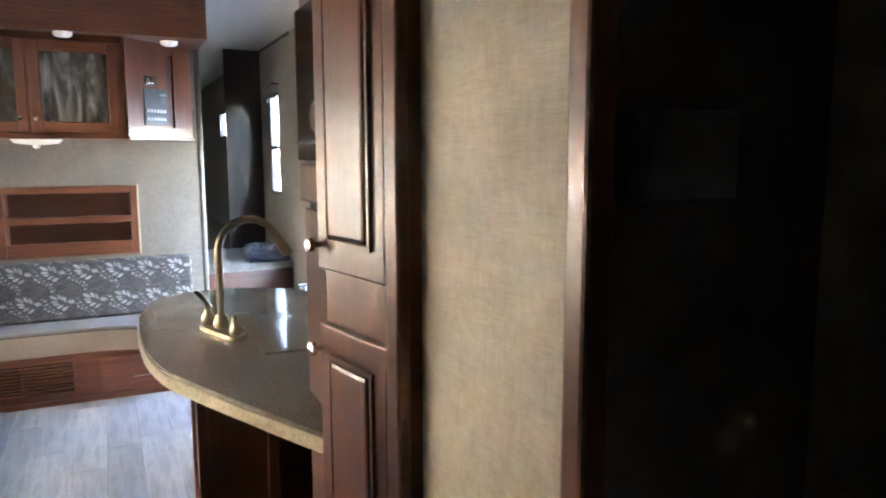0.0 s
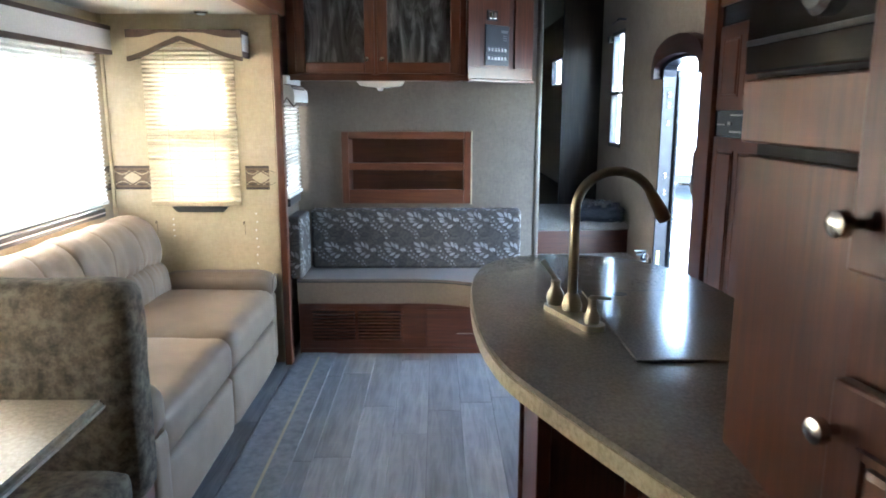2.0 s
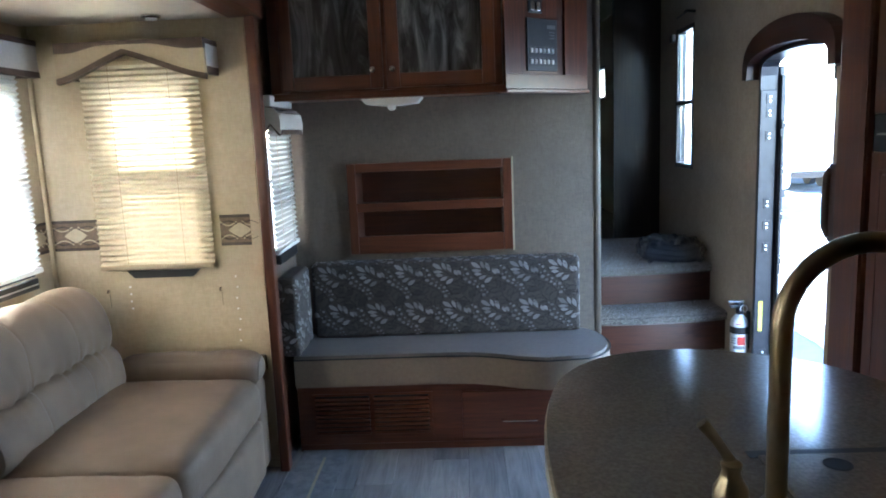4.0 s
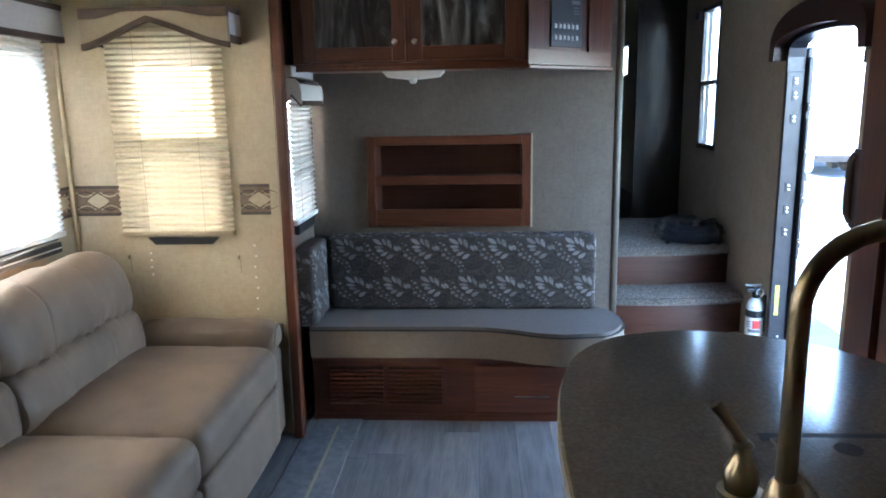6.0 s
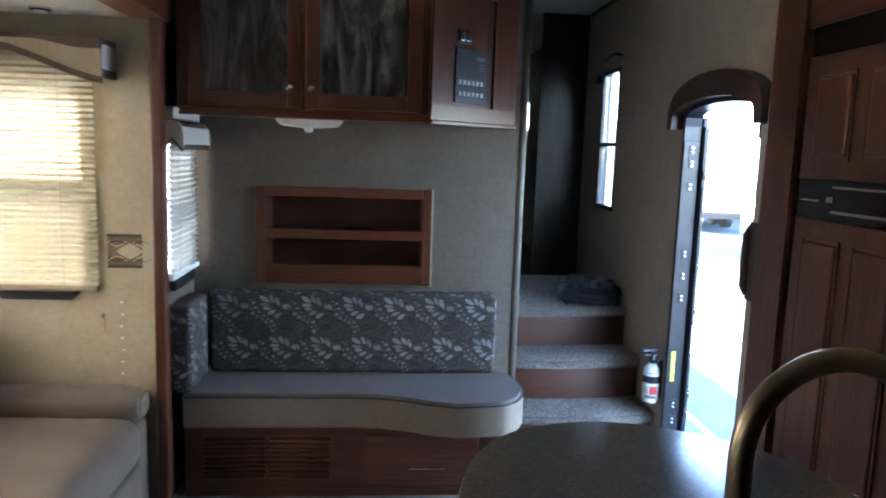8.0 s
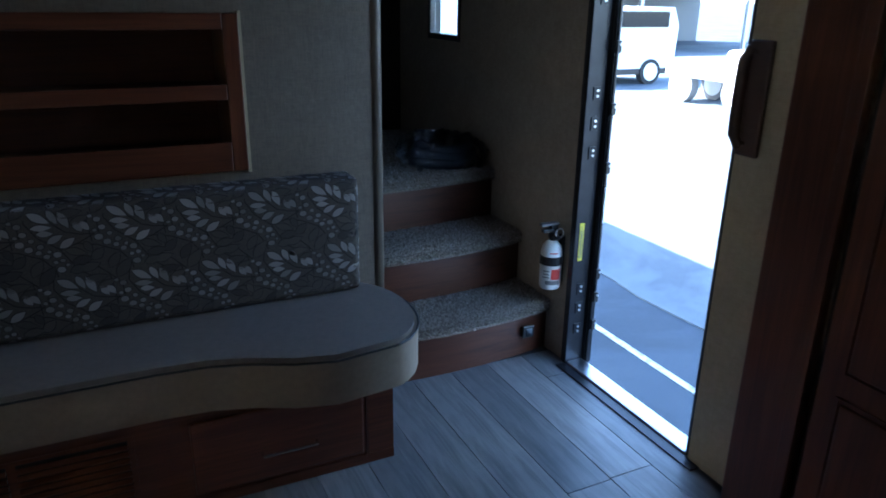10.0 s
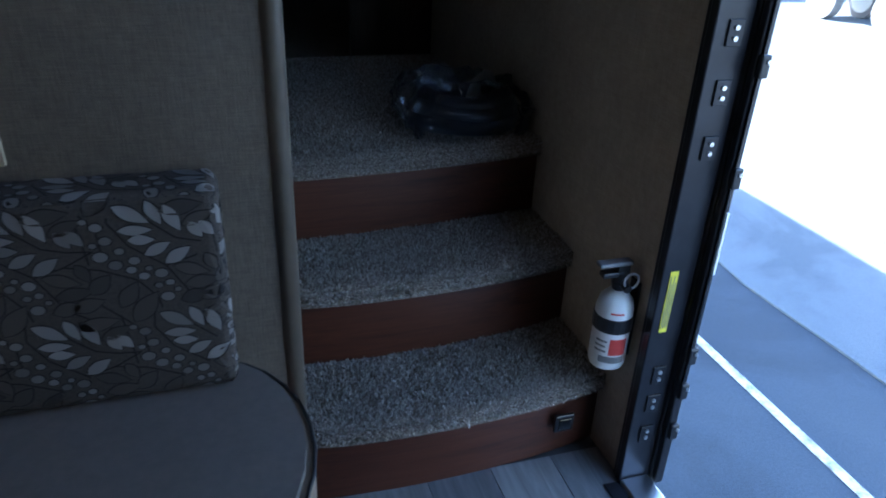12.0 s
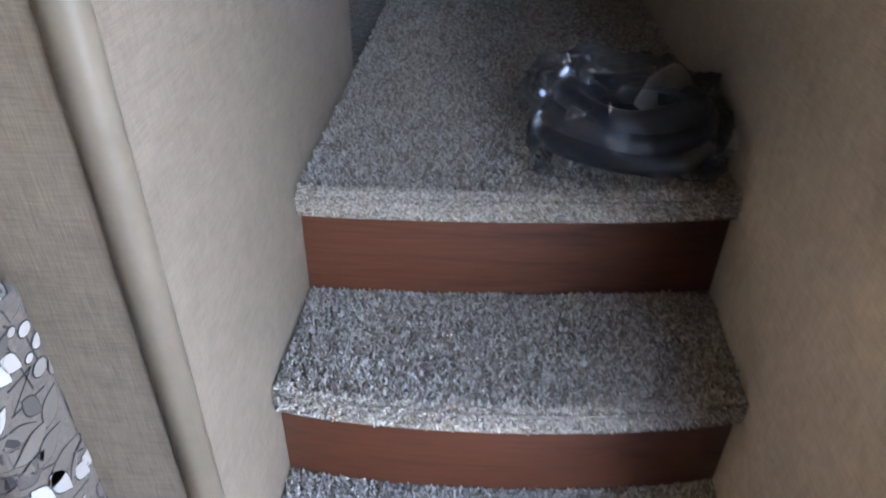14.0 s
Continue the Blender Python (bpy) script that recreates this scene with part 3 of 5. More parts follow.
def valance(name, axis, wall, room, u0, u1, z0, z1, depth, label, mat, arched=True, peak=0.5):
    """Padded box valance with dark piping along the top and the lower edge."""
    v = thing(name, (wall, (u0 + u1) / 2, z0) if axis == 0 else ((u0 + u1) / 2, wall, z0), label, "valance")
    front = wall + room * depth

    def lower(s):
        if not arched:
            return z0 + 0.02
        e = (peak - s) / peak if s < peak else (s - peak) / (1 - peak)
        return z0 + 0.012 + 0.075 * (1 - e) ** 1.15 + 0.012 * math.cos(e * math.pi)

    def upper(s):
        if not arched:
            return z1 - 0.02
        e = (peak - s) / peak if s < peak else (s - peak) / (1 - peak)
        return z1 - 0.014 - 0.024 * max(0.0, min(1.0, (e - 0.35) / 0.4)) * (1 if e < 0.995 else 1)
    n = 24
    cols = [u0 + (u1 - u0) * i / n for i in range(n + 1)]

    def sheet(lo, hi, f0, f1):
        bm = bmesh.new()
        out = [(u, lo(i / n)) for i, u in enumerate(cols)] + [(u, hi(i / n)) for i, u in reversed(list(enumerate(cols)))]
        return prism(out, axis, min(f0, f1), max(f0, f1), bm)
    part("face", sheet(lower, upper, front - room * 0.02, front), mat, v)
    part("lower_piping", sheet(lambda s: lower(s) - 0.022, lower, front - room * 0.022, front + room * 0.004), M_VALTRIM, v)
    part("upper_piping", sheet(upper, lambda s: z1, front - room * 0.022, front + room * 0.004), M_VALTRIM, v)
    for u, d in ((u0, 1), (u1, -1)):
        a, b = sorted((u, u + d * 0.012))
        w0, w1 = sorted((wall + room * 0.001, front - room * 0.023))
        bmw = box(w0, w1, a, b, z0 + 0.03, z1 - 0.02) if axis == 0 else box(a, b, w0, w1, z0 + 0.03, z1 - 0.02)
        part("end_panel", bmw, M_VALANCEW, v)
        bmw = box(w0, w1, a, b, z0, z0 + 0.028) if axis == 0 else box(a, b, w0, w1, z0, z0 + 0.028)
        part("end_piping", bmw, M_VALTRIM, v)
        bmw = box(w0, w1, a, b, z1 - 0.018, z1) if axis == 0 else box(a, b, w0, w1, z1 - 0.018, z1)
        part("end_piping", bmw, M_VALTRIM, v)
    a, b = sorted((wall + room * 0.001, front - room * 0.023))
    bmw = box(a, b, u0 + 0.013, u1 - 0.013, z1 - 0.012, z1 - 0.002) if axis == 0 else box(u0 + 0.013, u1 - 0.013, a, b, z1 - 0.012, z1 - 0.002)
    part("top_board", bmw, M_VALTRIM, v)
    return v


window("window_1", 1, YS0, YS0 + 0.035, -1.69, -1.275, 0.87, 1.66, "black-framed window in the end wall of the slide-out", (0.52,))
part("insect_screen", box(-1.661, -1.304, YS0 + 0.025, YS0 + 0.027, 0.899, 1.268), M_SCREEN, bpy.data.objects["window_1"])
window("window_2", 0, XS, XS - 0.05, -1.98, -0.63, 0.88, 1.62, "wide black-framed window above the sofa", (0.52,), (0.5,))
window("window_5", 0, XS, XS - 0.05, -3.35, -2.7, 0.88, 1.62, "black-framed dinette window in the slide-out", (0.52,))
window("window_3", 0, XR, XR + 0.05, *WIN3, "narrow black-framed window beside the stairs", (0.47,))
window("window_6", 0, XR, XR + 0.05, *WIN6, "small bright window in the dim bedroom", ())
window("window_4", 0, XL, XL - 0.05, -0.40, -0.07, 0.90, 1.50, "narrow window over the bench end", (0.5,))
shade("pleated_shade", 1, YS0 - 0.0175, -1.70, -1.232, 0.875, 1.68, M_BLIND, "cream pleated shade drawn down over the window", -1)
shade("pleated_shade", 0, XS + 0.03, -1.99, -0.635, 0.90, 1.68, M_BLINDW, "cream pleated shade drawn down and glowing in the sun", 1)
shade("pleated_shade", 0, XS + 0.03, -3.36, -2.69, 0.90, 1.66, M_BLINDW, "cream pleated shade drawn over the dinette window", 1)
shade("pleated_shade", 0, XL + 0.03, -0.44, -0.07, 0.90, 1.465, M_BLINDV, "white pleated shade over the bench end", 1)
valance("valance", 1, YS0, -1, -1.715, -1.155, 1.627, 1.755, 0.15, "cream box valance with dark brown piping and a peaked lower edge", M_VALANCE, True, 0.46)
valance("valance", 0, XS, 1, -2.1, -0.60, 1.64, 1.775, 0.10, "pale straight box valance with dark brown piping", M_VALANCEW, False)
va = thing("valance", (XL, -0.24, 1.39), "white hooded valance with a peaked end and dark piping", "valance")
ends = [(XL + 0.001, 1.405), (XL + 0.025, 1.412), (XL + 0.046, 1.438), (XL + 0.084, 1.392), (XL + 0.088, 1.44), (XL + 0.082, 1.475), (XL + 0.062, 1.497), (XL + 0.03, 1.502), (XL + 0.001, 1.496)]
for u in (-0.45, -0.064):
    part("end_panel", bevel_sharp(prism(ends, 1, u, u + 0.014), 0.003, 2), M_VALANCEW, va)
    edge_ = [(x, u + 0.007, z - 0.003) for x, z in ends[:4]]
    part("end_piping", tube(edge_, 0.0065, sides=8), M_VALTRIM, va)
part("face", box(XL + 0.070, XL + 0.086, -0.4355, -0.0645, 1.412, 1.478, 0.004), M_VALANCEW, va)
part("top_board", box(XL + 0.002, XL + 0.069, -0.4355, -0.0645, 1.47, 1.485), M_VALTRIM, va)
part("lower_piping", box(XL + 0.068, XL + 0.088, -0.4355, -0.0645, 1.392, 1.411, 0.003), M_VALTRIM, va)
part("head_block", box(XL + 0.001, XL + 0.05, -0.43, -0.07, 1.505, 1.55, 0.006), M_VALANCEW, va)
part("head_piping", box(XL + 0.001, XL + 0.054, -0.432, -0.068, 1.4985, 1.5045), M_VALTRIM, va)
lip = thing("window_sill", (-1.455, YS0 - 0.012, 0.84), "black lower lip of the window under the shade", "window sill", "", "structure")
part("lip", prism([(-1.60, 0.868), (-1.30, 0.868), (-1.33, 0.838), (-1.57, 0.838)], 1, YS0 - 0.014, YS0 - 0.001), M_BLACK, lip)
lip = thing("window_sill", (XS + 0.012, -1.3, 0.84), "black lower track of the wide window", "window sill", "", "structure")
part("lip", box(XS + 0.001, XS + 0.02, -1.98, -0.64, 0.835, 0.878, 0.004), M_BLACK, lip)
part("track_line", box(XS + 0.0205, XS + 0.023, -1.97, -0.65, 0.853, 0.858), M_ALU, lip)
lip = thing("window_sill", (XL + 0.012, -0.25, 0.86), "black lower lip of the small window", "window sill", "", "structure")
part("lip", box(XL + 0.001, XL + 0.025, -0.36, -0.06, 0.845, 0.895, 0.006), M_BLACK, lip)
rod = thing("curtain_rod", (XR - 0.03, 1.0, 1.98), "small black curtain bracket above the narrow window", "curtain rod")
part("bracket", tube([(XR - 0.002, 0.84, 1.985), (XR - 0.05, 0.84, 1.99), (XR - 0.055, 0.86, 1.985)], 0.008, sides=8), M_BLACK, rod)
part("bar", tube([(XR - 0.05, 0.85, 1.985), (XR - 0.05, 1.02, 1.975)], 0.005, sides=8), M_BLACK, rod)
part("holder", box(XR - 0.03, XR - 0.001, 1.19, 1.25, 1.86, 1.91, 0.008), M_BLACK, rod)


# ---- entry door: frame, arch, hinges, threshold ----
y0, y1, _, ztop = DOOR
ent = thing("door_1", (XR, (y0 + y1) / 2, 0), "open entry doorway with a black metal frame and rounded head", "door", "", "structure")
arc_in = []
for k in range(17):
    a = math.pi * k / 16
    arc_in.append(((y0 + y1) / 2 - math.cos(a) * ((y1 - y0) / 2 - 0.02), 1.56 + 0.085 * math.sin(a) ** 0.5))
head = [(y0 + 0.001, ztop), (y0 + 0.001, 1.5), (y0 + 0.02, 1.5), *arc_in, (y1 - 0.02, 1.5), (y1 - 0.001, 1.5), (y1 - 0.001, ztop)]
part("frame_head", prism(head, 0, XR - 0.012, XR + 0.062), M_FRAME, ent)
part("frame_jamb", box(XR - 0.012, XR + 0.062, y1 - 0.022, y1 - 0.001, 0.0, 1.5, 0.003), M_FRAME, ent)
part("frame_jamb", box(XR - 0.004, XR + 0.062, y0 + 0.001, y0 + 0.02, 0.0, 1.5, 0.003), M_FRAME, ent)
part("inner_flange", box(XR - 0.008, XR - 0.002, y1 - 0.001, y1 + 0.012, 0.0, 1.56, 0.002), M_FRAME, ent)
part("threshold", box(XR - 0.01, XR + 0.06, y0 + 0.021, y1 - 0.023, -0.004, 0.012, 0.004), M_ALU, ent, "bright aluminium threshold")
part("threshold_lip", box(XR - 0.05, XR - 0.012, y0 - 0.05, y1 - 0.02, 0.001, 0.005, 0.001), M_FRAME, ent)
part("warning_sticker", box(XR + 0.006, XR + 0.024, y1 - 0.0236, y1 - 0.0225, 0.41, 0.55), M_YELLOW, ent, "yellow warning sticker with fine print")
for i in range(4):
    part("fine_print", box(XR + 0.008 + i * 0.004, XR + 0.0095 + i * 0.004, y1 - 0.0245, y1 - 0.024, 0.42, 0.54 - 0.015 * (i % 2)), M_GREY, ent)
for z in (0.14, 0.225, 0.30, 0.80, 0.90, 1.0, 1.30, 1.40, 1.46):
    hp = part("hinge_plate", box(XR + 0.014, XR + 0.044, y1 - 0.0262, y1 - 0.0225, z - 0.022, z + 0.022, 0.001), M_FRAME, ent)
    for dz in (-0.009, 0.009):
        sub("screw", tube([(XR + 0.029, y1 - 0.0262, z + dz), (XR + 0.029, y1 - 0.0295, z + dz)], 0.0045, sides=8), M_SCREW, hp)
# the open door leaf, folded back outside: its inner edge with latches
leaf = thing("entry_door", (XR + 0.078, y1 + 0.02, 0), "black-edged entry door swung open against the outside wall", "door")
part("leaf", box(XR + 0.065, XR + 0.090, y1 - 0.028, y1 + 0.55, -0.02, 1.6, 0.006), M_FRAME, leaf)
part("edge_channel", box(XR + 0.067, XR + 0.088, y1 - 0.046, y1 - 0.0285, 0.0, 1.56, 0.004), M_FRAME, leaf)
part("edge_rail", box(XR + 0.071, XR + 0.075, y1 - 0.053, y1 - 0.0465, 0.28, 1.3, 0.001), M_GLOSSBLACK, leaf)
part("white_tab", box(XR + 0.079, XR + 0.084, y1 - 0.052, y1 - 0.0465, 0.55, 0.68), M_WHITE, leaf)
for z in (0.16, 0.27, 0.36, 0.75, 0.95, 1.15, 1.35):
    lt = part("latch", box(XR + 0.068, XR + 0.087, y1 - 0.058, y1 - 0.0465, z - 0.02, z + 0.02, 0.003), M_BLACK, leaf)
    sub("screw", tube([(XR + 0.081, y1 - 0.0582, z + 0.008), (XR + 0.081, y1 - 0.061, z + 0.008)], 0.004, sides=8), M_SCREW, lt)
# arched wood valance over the door
arch = thing("door_arch", (XR - 0.02, -0.4, 1.548), "dark cherry arched board over the entry doorway", "door trim")
outl = []
for k in range(25):
    a = math.pi * k / 24
    outl.append((-0.40 - math.cos(a) * 0.405, 1.59 + 0.175 * math.sin(a) ** 0.75))
inn = []
for k in range(25):
    a = math.pi * k / 24
    inn.append((-0.40 + math.cos(a) * 0.35, 1.59 + 0.075 * math.sin(a) ** 0.8))
part("arch_board", prism([(-0.805, 1.548), *outl, (0.005, 1.548), (-0.045, 1.548), *inn, (-0.755, 1.548)], 0, XR - 0.055, XR - 0.001), wood("dark_cherry", (0.028, 0.009, 0.006), (0.05, 0.016, 0.010), (0.075, 0.026, 0.016), axis=1), arch)
# grab handle
gh = thing("grab_handle", (XR - 0.04, -0.770, 0.93), "dark brown moulded grab handle beside the door", "handle")
M_HANDLE = paint("brown_plastic", (0.06, 0.028, 0.02), 0.4)
part("grip", tube([(XR - 0.02, -0.758, 0.95), (XR - 0.03, -0.745, 0.98), (XR - 0.03, -0.742, 1.07), (XR - 0.03, -0.745, 1.16), (XR - 0.02, -0.758, 1.19)], 0.017, sides=10), M_HANDLE, gh, smooth=True)
part("back_plate", box(XR - 0.03, XR - 0.0165, -0.820, -0.750, 0.93, 1.21, 0.006, 3), M_HANDLE, gh)
for z in (0.96, 1.18):
    part("stem", tube([(XR - 0.02, -0.780, z), (XR - 0.022, -0.752, z)], 0.012, sides=10), M_HANDLE, gh)

# ---- stairs ----
H = 0.205
NOSE = (0.0, 0.235, 0.462)
END = (0.235, 0.462, 1.44)
X0S, X1S = 0.411, XR - 0.001
SKEW = ((0.0, 0.026), (-0.024, 0.018), (-0.03, 0.03))  # the upper steps turn a little towards the door


def bow(s):
    return 0.032 * (1 - (2 * s - 1) ** 2) ** 0.8


def nose_y(i, s):
    return NOSE[i] + SKEW[i][0] + (SKEW[i][1] - SKEW[i][0]) * s - bow(s) * (1.0, 1.0, 0.5)[i] + 0.012


stairs = thing("stairs", (0.76, 0.3, 0), "three carpeted steps with dark cherry risers and bowed nosings", "stairs", "", "structure")
for i in range(3):
    n = 16
    front = [(X0S + (X1S - X0S) * k / n, nose_y(i, k / n) + 0.022) for k in range(n + 1)]
    part("riser", prism([*front, (X1S, front[-1][1] + 0.03), (X0S, front[0][1] + 0.03)], 2, H * i, H * (i + 1) - 0.03), M_RISER, stairs, smooth=True)
    pad = [(X0S + (X1S - X0S) * k / n, nose_y(i, k / n)) for k in range(n + 1)]
    bmp = prism([*pad, (X1S, END[i] + 0.10), (X0S, END[i] + 0.10)], 2, H * (i + 1) - 0.042, H * (i + 1) - 0.004)
    bevel_sharp(bmp, 0.012, 3)
    part("tread", bmp, M_CARPET, stairs, "speckled beige-grey carpet tread")
out = thing("wall_outlet", (1.0, 0.03, 0.08), "small black outlet cover on the lowest riser", "outlet")
part("plate", box(0.975, 1.025, 0.012, 0.021, 0.075, 0.125, 0.004), M_BLACK, out)
part("socket", box(0.985, 1.015, 0.009, 0.0118, 0.085, 0.115, 0.002), M_GLOSSBLACK, out)


def tufts(name, region, count, seed):
    """Loose carpet pile: small leaning tapered yarns."""
    rnd = random.Random(seed)
    vs, fs = [], []
    for _ in range(count):
        p, nrm = region(rnd)
        p, nrm = Vector(p), Vector(nrm)
        d = (nrm + Vector((rnd.uniform(-1, 1), rnd.uniform(-1, 1), rnd.uniform(-0.6, 0.6))) * 0.75).normalized()
        side = d.cross(Vector((rnd.uniform(-1, 1), rnd.uniform(-1, 1), rnd.uniform(-1, 1)))).normalized()
        other = d.cross(side)
        L, r = rnd.uniform(0.006, 0.013), rnd.uniform(0.0016, 0.0028)
        o = len(vs)
        for k in range(3):
            a = k * math.tau / 3
            vs.append(p + (side * math.cos(a) + other * math.sin(a)) * r)
        for k in range(3):
            a = k * math.tau / 3
            vs.append(p + d * L + (side * math.cos(a) + other * math.sin(a)) * r * 0.75)
        fs += [(o + 3, o + 4, o + 5)] + [(o + k, o + (k + 1) % 3, o + 3 + (k + 1) % 3, o + 3 + k) for k in range(3)]
    me = bpy.data.meshes.new(name)
    me.from_pydata([tuple(v) for v in vs], [], fs)
    me.materials.append(M_TUFT)
    return me


def step_region(i):
    def f(rnd):
        s = rnd.random()
        x = X0S + 0.004 + (X1S - X0S - 0.008) * s
        if rnd.random() < 0.2:
            a = rnd.uniform(0, math.pi / 2)
            return (x, nose_y(i, s) + 0.014 - 0.014 * math.cos(a) + 0.001, H * (i + 1) - 0.018 + 0.014 * math.sin(a) - rnd.random() * 0.016 * math.cos(a)), (0, -math.cos(a), math.sin(a))
        y = rnd.uniform(nose_y(i, s) + 0.008, END[i] + 0.05)
        return (x, y, H * (i + 1) - 0.005), (0, 0, 1)
    return f


for i in range(3):
    ob = new("carpet_pile", tufts("carpet_pile", step_region(i), (15000, 15000, 46000)[i], 11 + i))
    ob.parent = stairs
    ob.location = -BASE[stairs]
    tagged(ob, "", "", "", "stuff")
# ---- bundle in a clear plastic bag on the landing ----
bag = thing("bagged_hose", (0.94, 0.70, 0.61), "dark blue coiled hose in a clear plastic bag on the landing", "bag")
bm = bmesh.new()
for k, (r, z) in enumerate(((0.125, 0.028), (0.115, 0.055), (0.095, 0.08))):
    tube([(0.94 + r * 1.05 * math.cos(a) + 0.006 * math.sin(3 * a + k), 0.66 + r * 0.8 * math.sin(a), 0.612 + z + 0.006 * math.sin(2 * a + k)) for a in [j * math.tau / 28 for j in range(28)]], 0.026, bm, 10, True)
part("coil", bm, M_BAG, bag, smooth=True)
part("hose_end", tube([(0.97, 0.67, 0.68), (0.985, 0.67, 0.72), (1.01, 0.69, 0.73), (1.03, 0.72, 0.70)], 0.024, sides=12), M_HOSE, bag, smooth=True)
part("fitting", tube([(0.99, 0.645, 0.712), (1.0, 0.63, 0.72)], 0.016, sides=10), M_BLACK, bag)
bm = cushion(0.775, 1.095, 0.505, 0.815, 0.607, 0.735, 0.06, n=22)
for v in bm.verts:
    q = v.co
    v.co = q + Vector([noise.noise(q * 14 + Vector((i * 9, 0, 3))) * 0.04 + noise.noise(q * 40 + Vector((i * 5, 2, 0))) * 0.018 for i in range(3)])
    v.co.z = max(v.co.z, 0.605)
film = part("bag_film", bm, M_FILM, bag, "crumpled clear plastic film")
film.visible_shadow = False

# ---- fire extinguisher on the wall ----
fe = thing("fire_extinguisher", (1.062, -0.008, 0.27), "small white fire extinguisher in a black wall bracket", "fire extinguisher")
fx, fy = 1.062, -0.012
part("cylinder", lathe(fx, fy, [(0.27, 0.02), (0.272, 0.036), (0.282, 0.040), (0.41, 0.040), (0.432, 0.035), (0.448, 0.022), (0.455, 0.014)]), M_EXT, fe, smooth=True)
part("valve", lathe(fx, fy, [(0.454, 0.013), (0.47, 0.017), (0.495, 0.015), (0.50, 0.010)]), M_BLACK, fe)
part("lever", box(fx - 0.055, fx + 0.02, fy - 0.012, fy + 0.012, 0.512, 0.521, 0.003), M_GREY, fe)
part("handle", box(fx - 0.045, fx + 0.015, fy - 0.011, fy + 0.011, 0.487, 0.499, 0.003), M_BLACK, fe)
part("neck", box(fx - 0.012, fx + 0.014, fy - 0.01, fy + 0.01, 0.495, 0.514), M_BLACK, fe)
part("nozzle", tube([(fx, fy - 0.01, 0.475), (fx, fy - 0.035, 0.47)], 0.009, sides=10), M_BLACK, fe)
part("pull_ring", tube([(fx + 0.008 + 0.016 * math.cos(a), fy - 0.03, 0.487 + 0.017 * math.sin(a)) for a in [j * math.tau / 18 for j in range(18)]], 0.0024, sides=6, close=True), M_ALU, fe)
part("strap", lathe(fx, fy, [(0.365, 0.0405), (0.366, 0.0425), (0.398, 0.0425), (0.399, 0.0405)]), M_BLACK, fe)
part("bracket", box(fx + 0.038, XR - 0.001, fy - 0.018, fy + 0.018, 0.29, 0.47, 0.003), M_BLACK, fe)
for z0_, z1_, a0, a1, mt in ((0.312, 0.352, -2.1, -1.15, M_RED), (0.292, 0.308, -2.6, -1.2, M_GREY), (0.318, 0.322, -2.9, -2.25, M_GREY), (0.330, 0.334, -2.9, -2.3, M_GREY), (0.342, 0.346, -2.9, -2.25, M_GREY), (0.412, 0.416, -2.3, -1.6, M_RED)):
    bm = bmesh.new()
    rr = 0.0404 if z0_ < 0.4 else 0.0402
    ring = [(fx + rr * math.cos(a0 + (a1 - a0) * k / 8), fy + rr * math.sin(a0 + (a1 - a0) * k / 8)) for k in range(9)]
    inn_ = [(fx + (rr - 0.0008) * math.cos(a0 + (a1 - a0) * k / 8), fy + (rr - 0.0008) * math.sin(a0 + (a1 - a0) * k / 8)) for k in range(9)]
    prism(ring + inn_[::-1], 2, z0_, z1_, bm)
    part("label_print", bm, mt, fe)

fe.location.z += 0.015

# ---- bench with storage base ----
bench = thing("storage_bench", (-0.3, -0.2, 0), "dark cherry bench base with a louvred vent and a drawer", "bench")
YF = -0.36
part("base_front", box(XL + 0.05, 0.30, YF, YF + 0.018, 0.0, 0.30), M_CHERRY_H, bench)
part("base_end", box(0.282, 0.30, YF + 0.0185, -0.002, 0.0, 0.30), M_CHERRY_Y, bench)
part("deck", box(XL + 0.05, 0.281, YF + 0.0185, -0.002, 0.28, 0.30), M_CHERRY_H, bench)
part("toe_strip", box(XL + 0.05, 0.30, YF - 0.004, YF - 0.0005, 0.0, 0.03), M_CHERRY_H, bench)
part("end_stile", box(0.215, 0.222, YF - 0.006, YF - 0.0005, 0.02, 0.29), M_CHERRY, bench)
dr = part("drawer_front", box(-0.26, 0.205, YF - 0.014, YF - 0.0005, 0.045, 0.262, 0.005), M_CHERRY_H, bench)
sub("drawer_pull", tube([(-0.085, YF - 0.015, 0.128), (-0.085, YF - 0.032, 0.128), (0.065, YF - 0.032, 0.128), (0.065, YF - 0.015, 0.128)], 0.0045, sides=8), M_CHROME, dr, "satin nickel bar pull")
vent = part("vent_frame", box(-0.915, -0.39, YF - 0.004, YF - 0.0005, 0.065, 0.262), M_CHERRY_H, bench, "dark brown louvred vent")
for c0, c1 in ((-0.902, -0.665), (-0.645, -0.405)):
    # Black sheet on the solid front paints the shade between the louvres.
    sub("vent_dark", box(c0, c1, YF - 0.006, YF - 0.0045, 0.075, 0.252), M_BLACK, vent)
    for k in range(9):
        z = 0.083 + k * 0.0195
        bm = box(c0, c1, YF - 0.020, YF - 0.008, z - 0.0035, z + 0.0035)
        bmesh.ops.rotate(bm, cent=(0, YF - 0.014, z), matrix=Matrix.Rotation(radians(28), 3, "X"), verts=bm.verts)
        sub("louvre", bm, M_CHERRY_H, vent)


